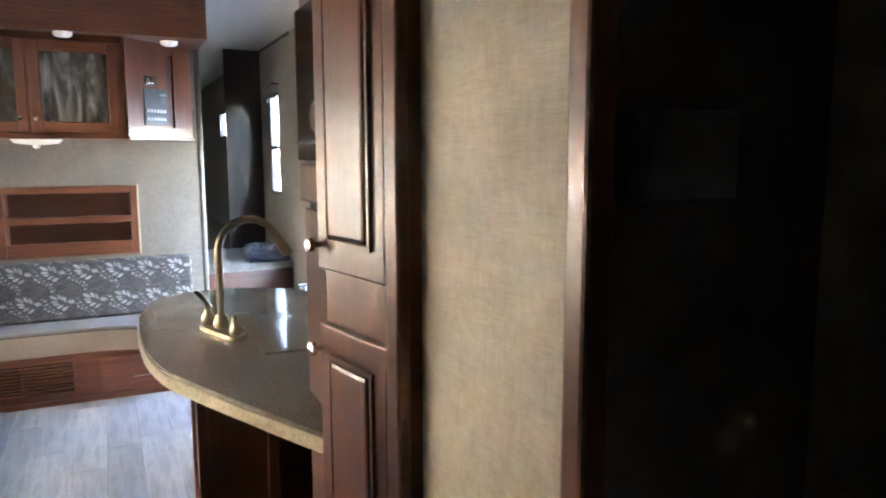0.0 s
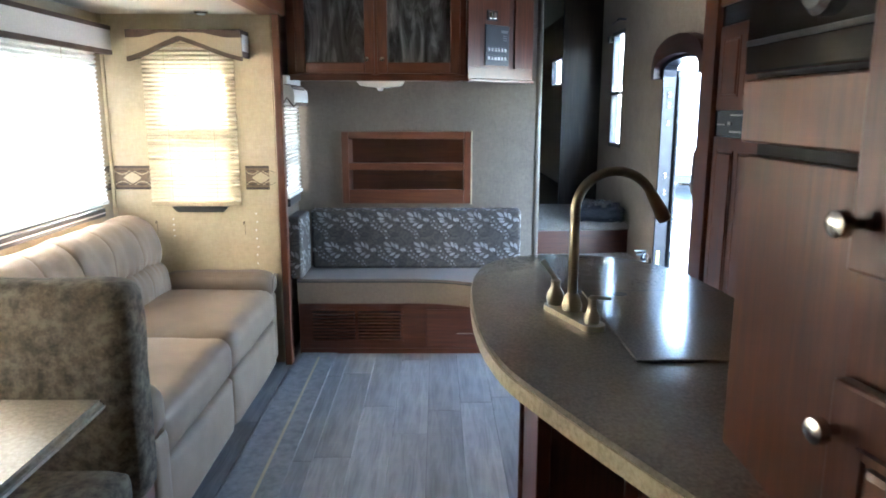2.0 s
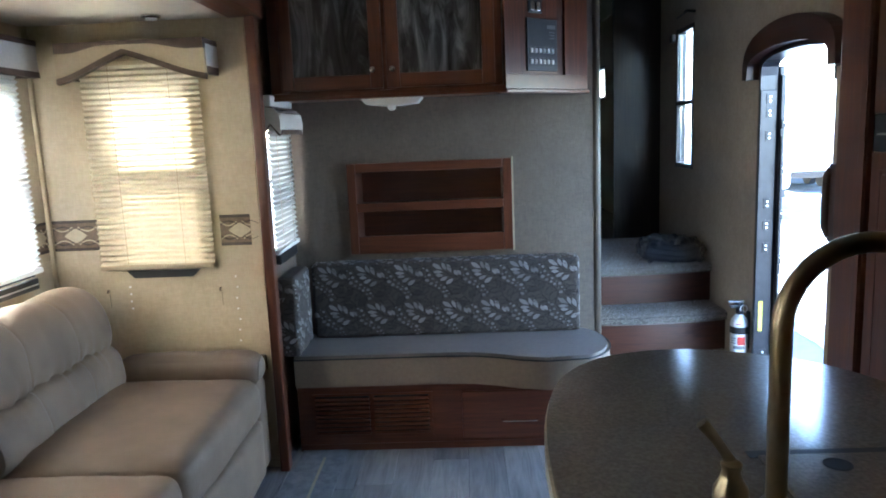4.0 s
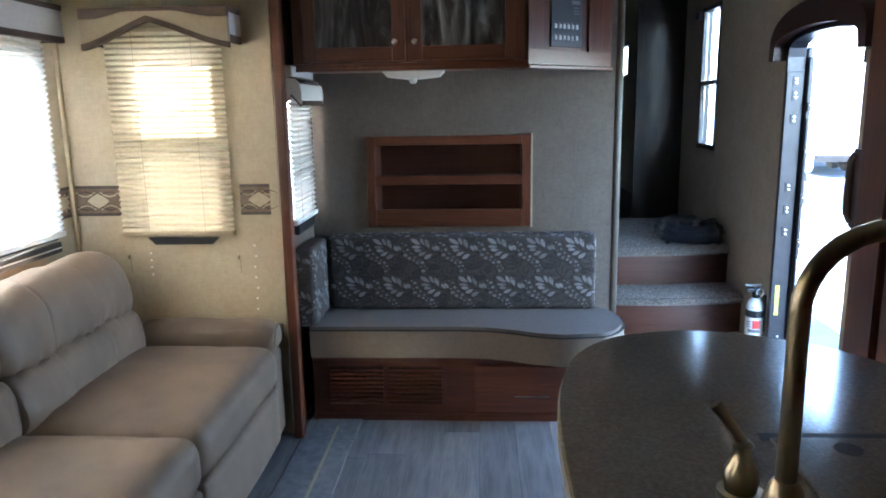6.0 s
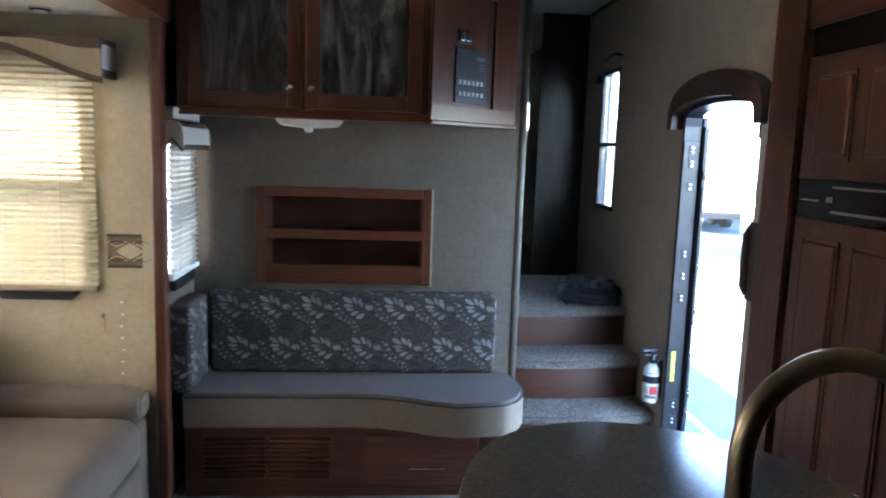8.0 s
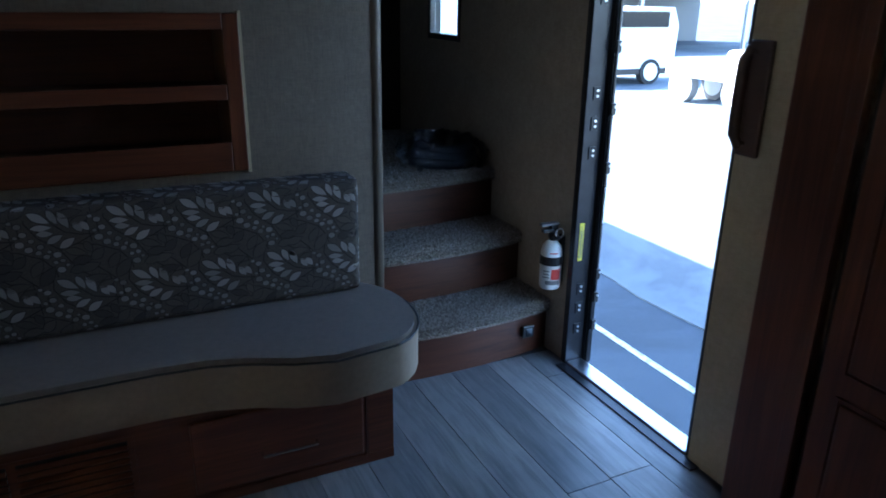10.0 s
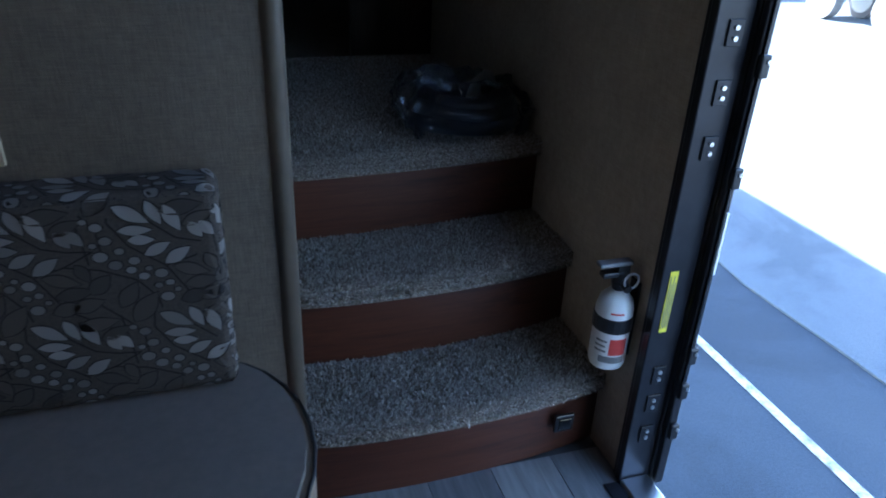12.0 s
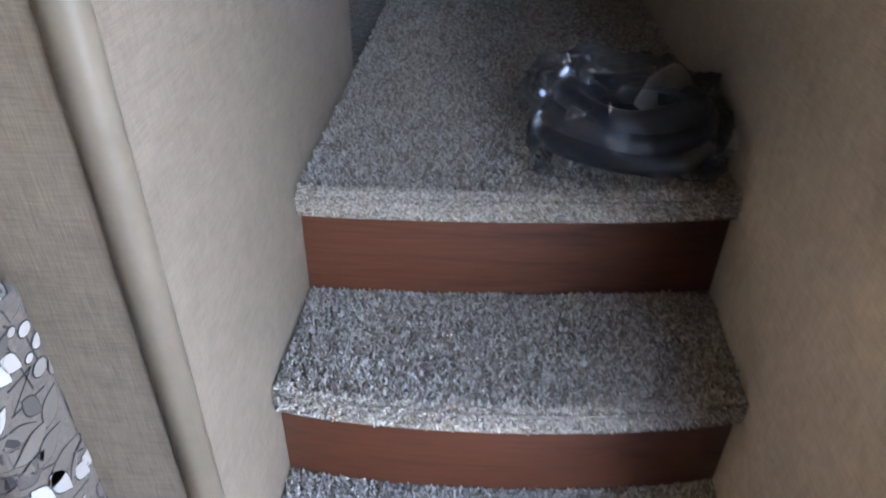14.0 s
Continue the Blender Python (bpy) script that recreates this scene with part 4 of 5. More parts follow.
def seat_outline(off=0.0):
    pts = [(XL + 0.05, -0.015), (0.30, -0.015)]
    for k in range(1, 13):
        a = math.pi / 2 - math.pi * 0.92 * k / 12
        pts.append((0.235 + (0.165 + off) * math.cos(a), -0.245 + (0.235 + off) * math.sin(a) + (0 if k < 12 else 0)))
    pts += [(0.10, -0.495 - off), (0.0, -0.47 - off), (-0.10, -0.425 - off), (-0.2, -0.395 - off), (-0.32, -0.385 - off), (XL + 0.05, -0.385 - off)]
    return pts


seat = thing("bench_cushion", (-0.3, -0.2, 0.30), "grey-brown vinyl bench cushion with tan sides and dark piping", "cushion")
bm = prism(seat_outline(), 2, 0.302, 0.425)
part("boxing", bm, M_TANFABRIC, seat, smooth=True)
bm = prism(seat_outline(-0.012), 2, 0.4252, 0.44)
bevel_sharp(bm, 0.010, 3, 60)
part("top_panel", bm, M_FABRIC, seat, smooth=True)
part("piping", tube([(x, y, 0.427) for x, y in seat_outline(0.001)], 0.0034, sides=7, close=True), M_PIPING, seat)


# ---- printed back cushions ----
# One repeat of the print, in units of 0.4 mm from its upper left: leaves as start, end and half width.
LIGHT_LEAVES = [
    (195, 100, 310, 172, 26), (305, 88, 350, 182, 22), (362, 105, 412, 214, 26), (200, 195, 318, 200, 20), (228, 235, 322, 240, 20),
    (278, 300, 372, 255, 22), (345, 340, 438, 280, 25), (440, 180, 485, 247, 22), (478, 180, 526, 242, 22),
]
DARK_LEAVES = [
    (370, 355, 495, 395, 24), (400, 440, 530, 425, 26), (445, 500, 560, 470, 28), (485, 315, 525, 388, 22), (75, 440, 150, 368, 30),
    (168, 508, 238, 408, 30), (205, 578, 302, 458, 36), (0, 582, 156, 560, 28), (76, 642, 192, 594, 24), (-62, 505, 42, 478, 28),
]
DOTS = [
    (95, 150, 12), (133, 175, 19), (155, 230, 19), (112, 245, 12), (130, 292, 23), (195, 275, 15), (175, 330, 21), (240, 318, 18),
    (225, 355, 16), (285, 355, 11), (265, 385, 17), (325, 380, 21), (310, 430, 13), (350, 422, 14), (375, 455, 11), (335, 482, 22),
]
STEMS = [
    [(180, 90), (170, 160), (230, 260), (345, 350), (430, 500), (600, 620)], [(60, 90), (75, 200), (88, 320)], [(0, 320), (120, 345), (240, 400), (300, 480), (310, 530)],
    [(300, 160), (390, 240), (470, 262), (550, 268)], [(0, 420), (90, 480), (190, 580), (230, 640), (235, 730)], [(350, 350), (450, 320), (550, 268)],
]


def print_leaves(parent, axis, at, sgn, u0, u1, z0, z1, shift=0.0):
    """The woven leaf print: outlined leaves, berries and stems lying on the cushion's cloth."""
    unit, pu, pz, rim = 0.0004, 0.177, 0.18, 0.02
    made = {key: bmesh.new() for key in ("light", "dark", "line", "berry")}

    def trim_to(pts, k, lim, keep):
        out = []
        for p, q in zip(pts, pts[1:] + pts[:1]):
            dp, dq = (p[k] - lim) * keep, (q[k] - lim) * keep
            if dp >= 0:
                out.append(p)
            if dp * dq < 0:
                f = dp / (dp - dq)
                out.append((p[0] + (q[0] - p[0]) * f, p[1] + (q[1] - p[1]) * f))
        return out

    def sunk(d):
        """How far the rounded rim falls back at a distance from the edge."""
        d = max(0.0, min(rim, d))
        return rim - math.sqrt(max(0.0, rim * rim - (rim - d) ** 2))

    def lay(key, pts, lift):
        for k, lim, keep in ((0, u0, 1), (0, u1, -1), (1, z0, 1), (1, z1, -1)):
            pts = trim_to(pts, k, lim, keep)
            if len(pts) < 3:
                return
        bm = made[key]
        vs = []
        for u, z in pts:
            o = at + sgn * (lift - sunk(min(u - u0, u1 - u) + 0.004) - sunk(min(z - z0, z1 - z) + 0.004))
            vs.append(bm.verts.new(((o, u, z), (u, o, z), (u, z, o))[axis]))
        bm.faces.new(vs)

    def blade(a, b, w, grow):
        d = (b - a).normalized()
        a, b, w = a - d * grow, b + d * grow, w + grow
        n = Vector((-d.y, d.x))
        L = (b - a).length
        edge = [(a + d * (L * k / 8) + n * (w * math.sin(math.pi * (k / 8) ** 0.85))) for k in range(9)]
        back = [(a + d * (L * k / 8) - n * (w * math.sin(math.pi * (k / 8) ** 0.85))) for k in range(7, 0, -1)]
        return [(p.x, p.y) for p in edge + back]

    for j in range(-1, 4):
        for i in range(-3, int((u1 - u0) / pu) + 3):
            ou, oz = u0 + shift + i * pu + j * 0.04, z1 + 0.03 - j * pz

            def at2(x, y):
                return Vector((ou + x * unit, oz - y * unit))
            for key, leaves in (("light", LIGHT_LEAVES), ("dark", DARK_LEAVES)):
                for xa, ya, xb, yb, w in leaves:
                    lay("line", blade(at2(xa, ya), at2(xb, yb), w * unit, 0.0018), 0.0004)
                    lay(key, blade(at2(xa, ya), at2(xb, yb), w * unit, 0), 0.0011)
            for x, y, r in DOTS:
                c = at2(x, y)
                for key, rr, lift in (("line", r * unit + 0.0016, 0.0007), ("berry", r * unit, 0.0013)):
                    lay(key, [(c.x + rr * 1.15 * math.cos(k * math.tau / 9), c.y + rr * 0.9 * math.sin(k * math.tau / 9)) for k in range(9)], lift)
            for stem in STEMS:
                for (xa, ya), (xb, yb) in zip(stem, stem[1:]):
                    a, b = at2(xa, ya), at2(xb, yb)
                    n = Vector((-(b - a).y, (b - a).x)).normalized() * 0.0012
                    lay("line", [(p.x, p.y) for p in (a - n, b - n, b + n, a + n)], 0.0002)
    part("outline_print", made["line"], M_OUTLINE, parent)["kind"] = "stuff"
    part("leaf_print", made["light"], M_LEAF, parent)["kind"] = "stuff"
    part("berry_print", made["berry"], M_BERRY, parent)["kind"] = "stuff"
    part("shadow_leaf_print", made["dark"], M_LEAF_DARK, parent)["kind"] = "stuff"


bc = thing("back_cushion", (-0.34, -0.08, 0.44), "dark brown back cushion printed with silver-grey leaves", "cushion", "bench back cushions")
part("pad", box(-0.94, 0.298, -0.108, -0.006, 0.442, 0.795, 0.02, 5), M_PRINT, bc)
print_leaves(bc, 2, 0.7955, 1, -0.936, 0.294, -0.104, -0.010, 0.03)
print_leaves(bc, 1, -0.1085, -1, -0.936, 0.294, 0.446, 0.791, -0.05)
print_leaves(bc, 0, 0.2985, 1, -0.104, -0.010, 0.446, 0.791, 0.02)
bc = thing("back_cushion", (-0.96, -0.22, 0.44), "short leaf-printed cushion standing against the side wall", "cushion", "bench back cushions")
part("pad", box(XL + 0.004, -0.945, -0.39, -0.115, 0.442, 0.795, 0.02, 5), M_PRINT, bc)
print_leaves(bc, 1, -0.3905, -1, XL + 0.008, -0.949, 0.446, 0.791, 0.03)
print_leaves(bc, 0, -0.9445, 1, -0.386, -0.119, 0.446, 0.791, 0.06)

# ---- recessed shelf in the front wall ----
sh = thing("recessed_shelf", (-0.38, 0, 0.82), "cherry wood two-shelf niche set into the wall", "shelf")
for a0, a1, z0_, z1_ in ((-0.762, -0.722, 0.822, 1.246), (-0.038, 0.004, 0.822, 1.246), (-0.7215, -0.0385, 0.822, 0.905), (-0.7215, -0.0385, 1.205, 1.246), (-0.7215, -0.0385, 1.02, 1.062)):
    part("face_frame", box(a0, a1, -0.018, -0.001, z0_, z1_, 0.003), M_CHERRY_H if a1 - a0 > 0.1 else M_CHERRY, sh)
part("outer_bead", box(0.0045, 0.012, -0.012, -0.001, 0.815, 1.252), M_BORDERLT, sh)
part("back_panel", box(-0.73, -0.025, 0.20, 0.21, 0.85, 1.22), M_CHERRY_SHADED, sh)
part("side_panel", box(-0.733, -0.722, 0.0, 0.199, 0.86, 1.21), M_CHERRY_SHADED, sh)
part("side_panel", box(-0.036, -0.024, 0.0, 0.199, 0.86, 1.21), M_CHERRY_SHADED, sh)
part("shelf_board", box(-0.7215, -0.037, 0.0, 0.199, 1.03, 1.05), M_CHERRY_SHADED, sh)
part("bottom_board", box(-0.7215, -0.037, 0.0, 0.199, 0.86, 0.875), M_CHERRY_SHADED, sh)
part("top_board", box(-0.7215, -0.037, 0.0, 0.199, 1.20, 1.212), M_CHERRY_SHADED, sh)

# ---- overhead cabinet ----
YC = -0.36
cab = thing("overhead_cabinet", (-0.5, -0.18, 1.53), "cherry wall cabinet with two streaked dark glass doors", "cabinet")
part("carcass", box(XL + 0.04, -0.045, YC + 0.02, -0.001, 1.535, 2.099), M_CHERRY_H, cab)
part("bottom_rail", box(XL + 0.04, -0.03, YC - 0.004, YC + 0.0195, 1.528, 1.555, 0.003), M_CHERRY_H, cab)
part("light_rail", box(XL + 0.04, -0.025, YC - 0.012, YC - 0.0045, 1.525, 1.538, 0.003), M_CHERRY_H, cab)
part("top_rail", box(XL + 0.04, -0.045, YC, YC + 0.0195, 2.06, 2.099), M_CHERRY_H, cab)
part("centre_stile", box(-0.545, -0.49, YC, YC + 0.0195, 1.556, 2.059), M_CHERRY, cab)
part("end_stile", box(-0.085, -0.045, YC, YC + 0.0195, 1.556, 2.059), M_CHERRY, cab)
part("end_stile", box(XL + 0.04, -0.925, YC, YC + 0.0195, 1.556, 2.059), M_CHERRY, cab)
for a0, a1, kx in ((-0.945, -0.528, -0.567), (-0.512, -0.075, -0.487)):
    d = part("door", box(a0, a0 + 0.052, YC - 0.022, YC - 0.001, 1.562, 2.055, 0.004), M_CHERRY, cab, "cherry door framed around dark streaked glass")
    sub("door_stile", box(a1 - 0.052, a1, YC - 0.022, YC - 0.001, 1.562, 2.055, 0.004), M_CHERRY, d)
    sub("door_rail", box(a0 + 0.0525, a1 - 0.0525, YC - 0.021, YC - 0.001, 1.562, 1.618, 0.004), M_CHERRY_H, d)
    sub("door_rail", box(a0 + 0.0525, a1 - 0.0525, YC - 0.021, YC - 0.001, 1.998, 2.055, 0.004), M_CHERRY_H, d)
    sub("glass", box(a0 + 0.0525, a1 - 0.0525, YC - 0.012, YC - 0.006, 1.6185, 1.9975), M_DARKGLASS, d, "dark streaked art glass")
    sub("knob", tube([(kx, YC - 0.022, 1.633), (kx, YC - 0.034, 1.633), (kx, YC - 0.038, 1.633), (kx, YC - 0.048, 1.633), (kx, YC - 0.051, 1.633)], [0.005, 0.005, 0.013, 0.012, 0.005], sides=14), M_CHROME, d, "satin nickel knob", True)
# angled end cabinet with the control panel
ec = thing("control_cabinet", (0.15, -0.15, 1.53), "angled cherry end cabinet with a dark switch panel", "cabinet")
P0, P1 = Vector((-0.04, -0.355, 0)), Vector((0.345, -0.02, 0))
U = (P1 - P0).normalized()
Nn = Vector((U.y, -U.x, 0))
LEN = (P1 - P0).length


def on_face(u0, u1, z0_, z1_, d0, d1, bev=0.0):
    bm = box(u0, u1, -d1, -d0, z0_, z1_, bev)
    m = Matrix(((U.x, -Nn.x, 0, P0.x), (U.y, -Nn.y, 0, P0.y), (0, 0, 1, 0), (0, 0, 0, 1)))
    bmesh.ops.transform(bm, matrix=m, verts=bm.verts)
    return bm


part("carcass", prism([(P0.x, P0.y), (P1.x, P1.y), (P1.x, -0.001), (P0.x, -0.001)], 2, 1.54, 2.099), M_CHERRY, ec)
part("bottom_moulding", on_face(-0.004, LEN + 0.015, 1.522, 1.539, -0.03, 0.014, 0.004), M_CHERRY_H, ec)
part("panel_left", on_face(0.0, LEN * 0.61, 1.60, 2.098, 0.001, 0.012), M_CHERRY, ec)
part("panel_bottom", on_face(0.0, LEN, 1.54, 1.5995, 0.001, 0.012), M_CHERRY_H, ec)
part("panel_stile", on_face(LEN * 0.71, LEN, 1.60, 2.098, 0.001, 0.012), M_CHERRY, ec)
# Slot bottom takes the darkened cherry as its painted shade.
part("slot_shadow", on_face(LEN * 0.61, LEN * 0.71, 1.60, 2.04, 0.0005, 0.001), M_CHERRY_SHADED, ec)
part("slot_head", on_face(LEN * 0.61, LEN * 0.71, 2.04, 2.098, 0.001, 0.012), M_CHERRY_H, ec)
cp = thing("tank_monitor", (0.12, -0.22, 1.6), "dark grey tank monitor panel with two rows of rocker switches", "switch panel")
part("plate", on_face(LEN * 0.235, LEN * 0.595, 1.612, 1.825, 0.0125, 0.020, 0.003), M_PANEL, cp)
for r in range(2):
    for k in range(6):
        u = LEN * 0.265 + k * 0.0255
        part("rocker_switch", on_face(u, u + 0.014, 1.640 + r * 0.045, 1.658 + r * 0.045, 0.0205, 0.027, 0.002), M_WHITE, cp)
        part("switch_label", on_face(u, u + 0.012, 1.662 + r * 0.045, 1.666 + r * 0.045, 0.0202, 0.0206), M_GREY, cp)
part("logo_oval", on_face(LEN * 0.47, LEN * 0.57, 1.785, 1.80, 0.0202, 0.0207, 0.0), M_GREY, cp)
for k in range(3):
    part("indicator_bar", on_face(LEN * 0.50, LEN * 0.56, 1.745 + k * 0.012, 1.749 + k * 0.012, 0.0202, 0.0206), M_GREY, cp)
ou = thing("switch_plate", (0.1, -0.23, 1.85), "small black double socket plate", "outlet")
part("plate", on_face(LEN * 0.26, LEN * 0.42, 1.845, 1.90, 0.0125, 0.018, 0.003), M_BLACK, ou)
for k in range(2):
    part("socket", on_face(LEN * (0.285 + 0.065 * k), LEN * (0.33 + 0.065 * k), 1.855, 1.89, 0.0185, 0.022, 0.002), M_CHROME, ou)
# soffit with puck lights over the cabinets
strip("trim_soffit", box(XL + 0.04, 0.41, -0.46, -0.001, 2.10, CEIL - 0.001), M_CHERRY_H, "cherry soffit board above the cabinets")
for px_, py_ in ((-0.72, -0.41), (-0.335, -0.41), (0.215, -0.30)):
    pk = thing("puck_light", (px_, py_, 2.08), "round white puck light, switched off, under the soffit", "ceiling light", "puck lights")
    part("ring", lathe(px_, py_, [(2.098, 0.048), (2.085, 0.048), (2.078, 0.043)], sides=24), M_WHITE, pk, smooth=True)
    part("lens", lathe(px_, py_, [(2.079, 0.038), (2.072, 0.034), (2.070, 0.02)], sides=24), M_LENS, pk, smooth=True)
ul = thing("under_cabinet_lamp", (-0.5, -0.3, 1.47), "white double reading lamp, switched off, under the cabinet", "lamp")
part("housing", prism([(-0.628, 1.522), (-0.375, 1.522), (-0.395, 1.50), (-0.47, 1.492), (-0.533, 1.492), (-0.608, 1.50)], 1, -0.37, -0.24), M_WHITE, ul)
part("switch", lathe(-0.502, -0.345, [(1.4915, 0.018), (1.478, 0.016), (1.472, 0.008)]), M_WHITE, ul)

# ---- sofa in the slide-out ----
UPPER = [(-1.66, 0.60), (-1.615, 0.615), (-1.60, 0.66), (-1.606, 0.72), (-1.628, 0.78), (-1.665, 0.825), (-1.715, 0.85), (-1.775, 0.848), (-1.83, 0.82), (-1.87, 0.76), (-1.88, 0.70), (-1.86, 0.62), (-1.75, 0.60)]
LOWER = [(-1.64, 0.42), (-1.585, 0.425), (-1.558, 0.46), (-1.56, 0.52), (-1.575, 0.575), (-1.60, 0.61), (-1.645, 0.622), (-1.72, 0.615), (-1.80, 0.575), (-1.84, 0.50), (-1.80, 0.43), (-1.72, 0.42)]


def sofa_back(profile, y0, y1, seed):
    """Stuffed back roll with sewn grooves, puckers beside the seams and rounded ends."""
    bm = bmesh.new()
    m = len(profile)
    ring = []
    for k in range(m * 5):
        j, f = divmod(k / 5, 1)
        p0, p1, p2, p3 = [Vector(profile[(int(j) + q) % m]) for q in (-1, 0, 1, 2)]
        ring.append(0.5 * (2 * p1 + (p2 - p0) * f + (2 * p0 - 5 * p1 + 4 * p2 - p3) * f * f + (3 * p1 - p0 - 3 * p2 + p3) * f ** 3))
    c = sum(ring, Vector((0, 0))) / len(ring)
    L = y1 - y0
    seams = (0.31, 0.67)
    stops = sorted({0.0, 1.0, *[q / 56 for q in range(57)], *[s_ + o for s_ in seams for o in (-0.008, -0.004, 0.0, 0.004, 0.008)], 0.004, 0.01, 0.99, 0.996})
    loops = []
    for s in stops:
        e = min(s, 1 - s) * L
        k = 1 - 0.16 * (1 - min(1.0, e / 0.05)) ** 2.2 - (0.08 if e == 0 else 0)
        near = min(abs(s - q) for q in seams) * L
        bulge = 1 + 0.012 * min(1.0, near / 0.08) - 0.04 * math.exp(-(near / 0.0045) ** 2)
        row = []
        for g in ring:
            p = c + (g - c) * k * bulge
            pos = Vector((p.x, y0 + s * L, p.y))
            fold = abs(g.y - 0.615)
            pull = 0.006 * math.sin(s * 71 + seed * 2.0 + 1.5 * math.sin(s * 23)) * math.exp(-fold / 0.035)
            n = noise.noise(Vector((seed, pos.y * 6, pos.z * 7))) * 0.012 + noise.noise(Vector((pos.y * 19, seed, pos.z * 11))) * 0.004
            out = (g - c).normalized() * (n + pull)
            row.append(bm.verts.new((pos.x + out.x, pos.y, pos.z + out.y)))
        loops.append(row)
    w = len(ring)
    for a_, b_ in zip(loops, loops[1:]):
        for k in range(w):
            bm.faces.new((a_[k], a_[(k + 1) % w], b_[(k + 1) % w], b_[k]))
    bm.faces.new(loops[0])
    bm.faces.new(loops[-1][::-1])
    bmesh.ops.recalc_face_normals(bm, faces=bm.faces[:])
    return bm


sofa = thing("sofa", (-1.47, -1.4, 0), "tan leather two-seat sofa with puffy back cushions", "sofa")
part("base", box(-1.86, -1.075, -2.28, -0.52, 0.03, 0.30, 0.01), M_LEATHER, sofa)
for i, (a, b) in enumerate(((-1.442, -0.668), (-2.225, -1.45))):
    part("seat_cushion", cushion(-1.74, -1.035, a, b, 0.285, 0.462, 0.055, (0, 0, 0.018), 12, 0.006, i), M_LEATHER, sofa, smooth=True)
    part("footrest_panel", cushion(-1.10, -1.04, a + 0.004, b - 0.004, 0.05, 0.288, 0.025, (0.008, 0, 0), 10, 0.004, i + 3), M_LEATHER, sofa, smooth=True)
    part("back_cushion", sofa_back(UPPER, a, b, i + 5), M_LEATHER, sofa, smooth=True)
    part("lumbar_cushion", sofa_back(LOWER, a, b, i + 9), M_LEATHER, sofa, smooth=True)
part("arm", cushion(-1.64, -1.055, -0.662, -0.512, 0.405, 0.53, 0.055, (0, 0, 0.01), 12, 0.006, 2), M_LEATHER, sofa, smooth=True)
part("arm_panel", cushion(-1.80, -1.065, -0.655, -0.515, 0.03, 0.42, 0.03, n=8), M_LEATHER, sofa, smooth=True)
part("arm", cushion(-1.64, -1.0, -2.37, -2.23, 0.42, 0.58, 0.06, (0, 0, 0.01), 12, 0.006, 4), M_LEATHER, sofa, smooth=True)
part("arm_panel", cushion(-1.80, -1.005, -2.36, -2.235, 0.03, 0.44, 0.03, n=8), M_LEATHER, sofa, smooth=True)
part("arm_seam", tube([(-1.056, -0.655 + 0.0, 0.44), (-1.054, -0.64, 0.505), (-1.054, -0.59, 0.522), (-1.054, -0.535, 0.505), (-1.056, -0.52, 0.44)], 0.003, sides=6), M_SEAM, sofa)

# ---- dinette booth and table behind the sofa ----
bo = thing("dinette_booth", (-1.45, -2.45, 0), "brown chenille dinette seat back behind the sofa", "dinette booth")
part("back_pad", cushion(-1.88, -0.96, -2.56, -2.42, 0.35, 0.95, 0.05, (0, 0.01, 0), 10, 0.004), M_BOOTH, bo, smooth=True)
part("seat_pad", cushion(-1.88, -0.97, -2.98, -2.565, 0.36, 0.48, 0.04, n=8), M_BOOTH, bo, smooth=True)
part("seat_box", box(-1.88, -0.985, -2.95, -2.43, 0.0, 0.355), M_CHERRY_H, bo)
tb = thing("dinette_table", (-1.4, -3.1, 0), "tan laminate dinette table with rounded corners", "table")
part("tabletop", bevel_sharp(box(-1.90, -0.93, -3.42, -2.76, 0.715, 0.745), 0.012, 3), M_TABLE, tb)
part("pedestal", tube([(-1.45, -3.1, 0.02), (-1.45, -3.1, 0.7145)], 0.035, sides=14), M_CHROME, tb)
part("foot_plate", tube([(-1.45, -3.1, 0.0), (-1.45, -3.1, 0.02)], 0.16, sides=24), M_CHROME, tb)

# ---- old screw holes in the slide-out end wall ----
wm = thing("wall_marks", (-1.4, YS0, 0.6), "rows of small pale screw holes and scuffs in the cream wall", "wall marks", "", "structure")
for u, z in [(-1.60 + 0.003 * math.sin(k * 3), 0.80 - 0.03 * k) for k in range(4)] + [(-1.16 + 0.004 * math.sin(k * 2), 0.83 - 0.045 * k) for k in range(8)]:
    part("screw_hole", tube([(u, YS0 - 0.0004, z), (u, YS0 - 0.0018, z)], 0.0045, sides=7), M_WHITE, wm)
for u, z in ((-1.69, 0.79), (-1.225, 0.785)):
    part("cord_hook", tube([(u, YS0 - 0.0005, z), (u, YS0 - 0.012, z), (u, YS0 - 0.014, z - 0.012)], 0.003, sides=6), M_VALTRIM, wm)
    part("cord_tail", tube([(u + 0.004, YS0 - 0.006, z), (u + 0.005, YS0 - 0.006, z - 0.07)], 0.001, sides=5), M_VALTRIM, wm)

# ---- slide-out spot light ----
sl = thing("slide_ceiling_lamp", (-1.34, -0.55, 1.83), "small round chrome ceiling lamp, switched off, in the slide-out", "ceiling light")
part("ring", lathe(-1.35, -0.62, [(1.8445, 0.035), (1.837, 0.035), (1.832, 0.028)], sides=24), M_CHROME, sl)
part("lens", lathe(-1.35, -0.62, [(1.8315, 0.022), (1.826, 0.016)], sides=20), M_LENS, sl)

# ---- kitchen island ----
isl = thing("kitchen_island", (0.25, -2.6, 0), "dark taupe rounded counter on a cherry base, with a covered sink", "kitchen island")


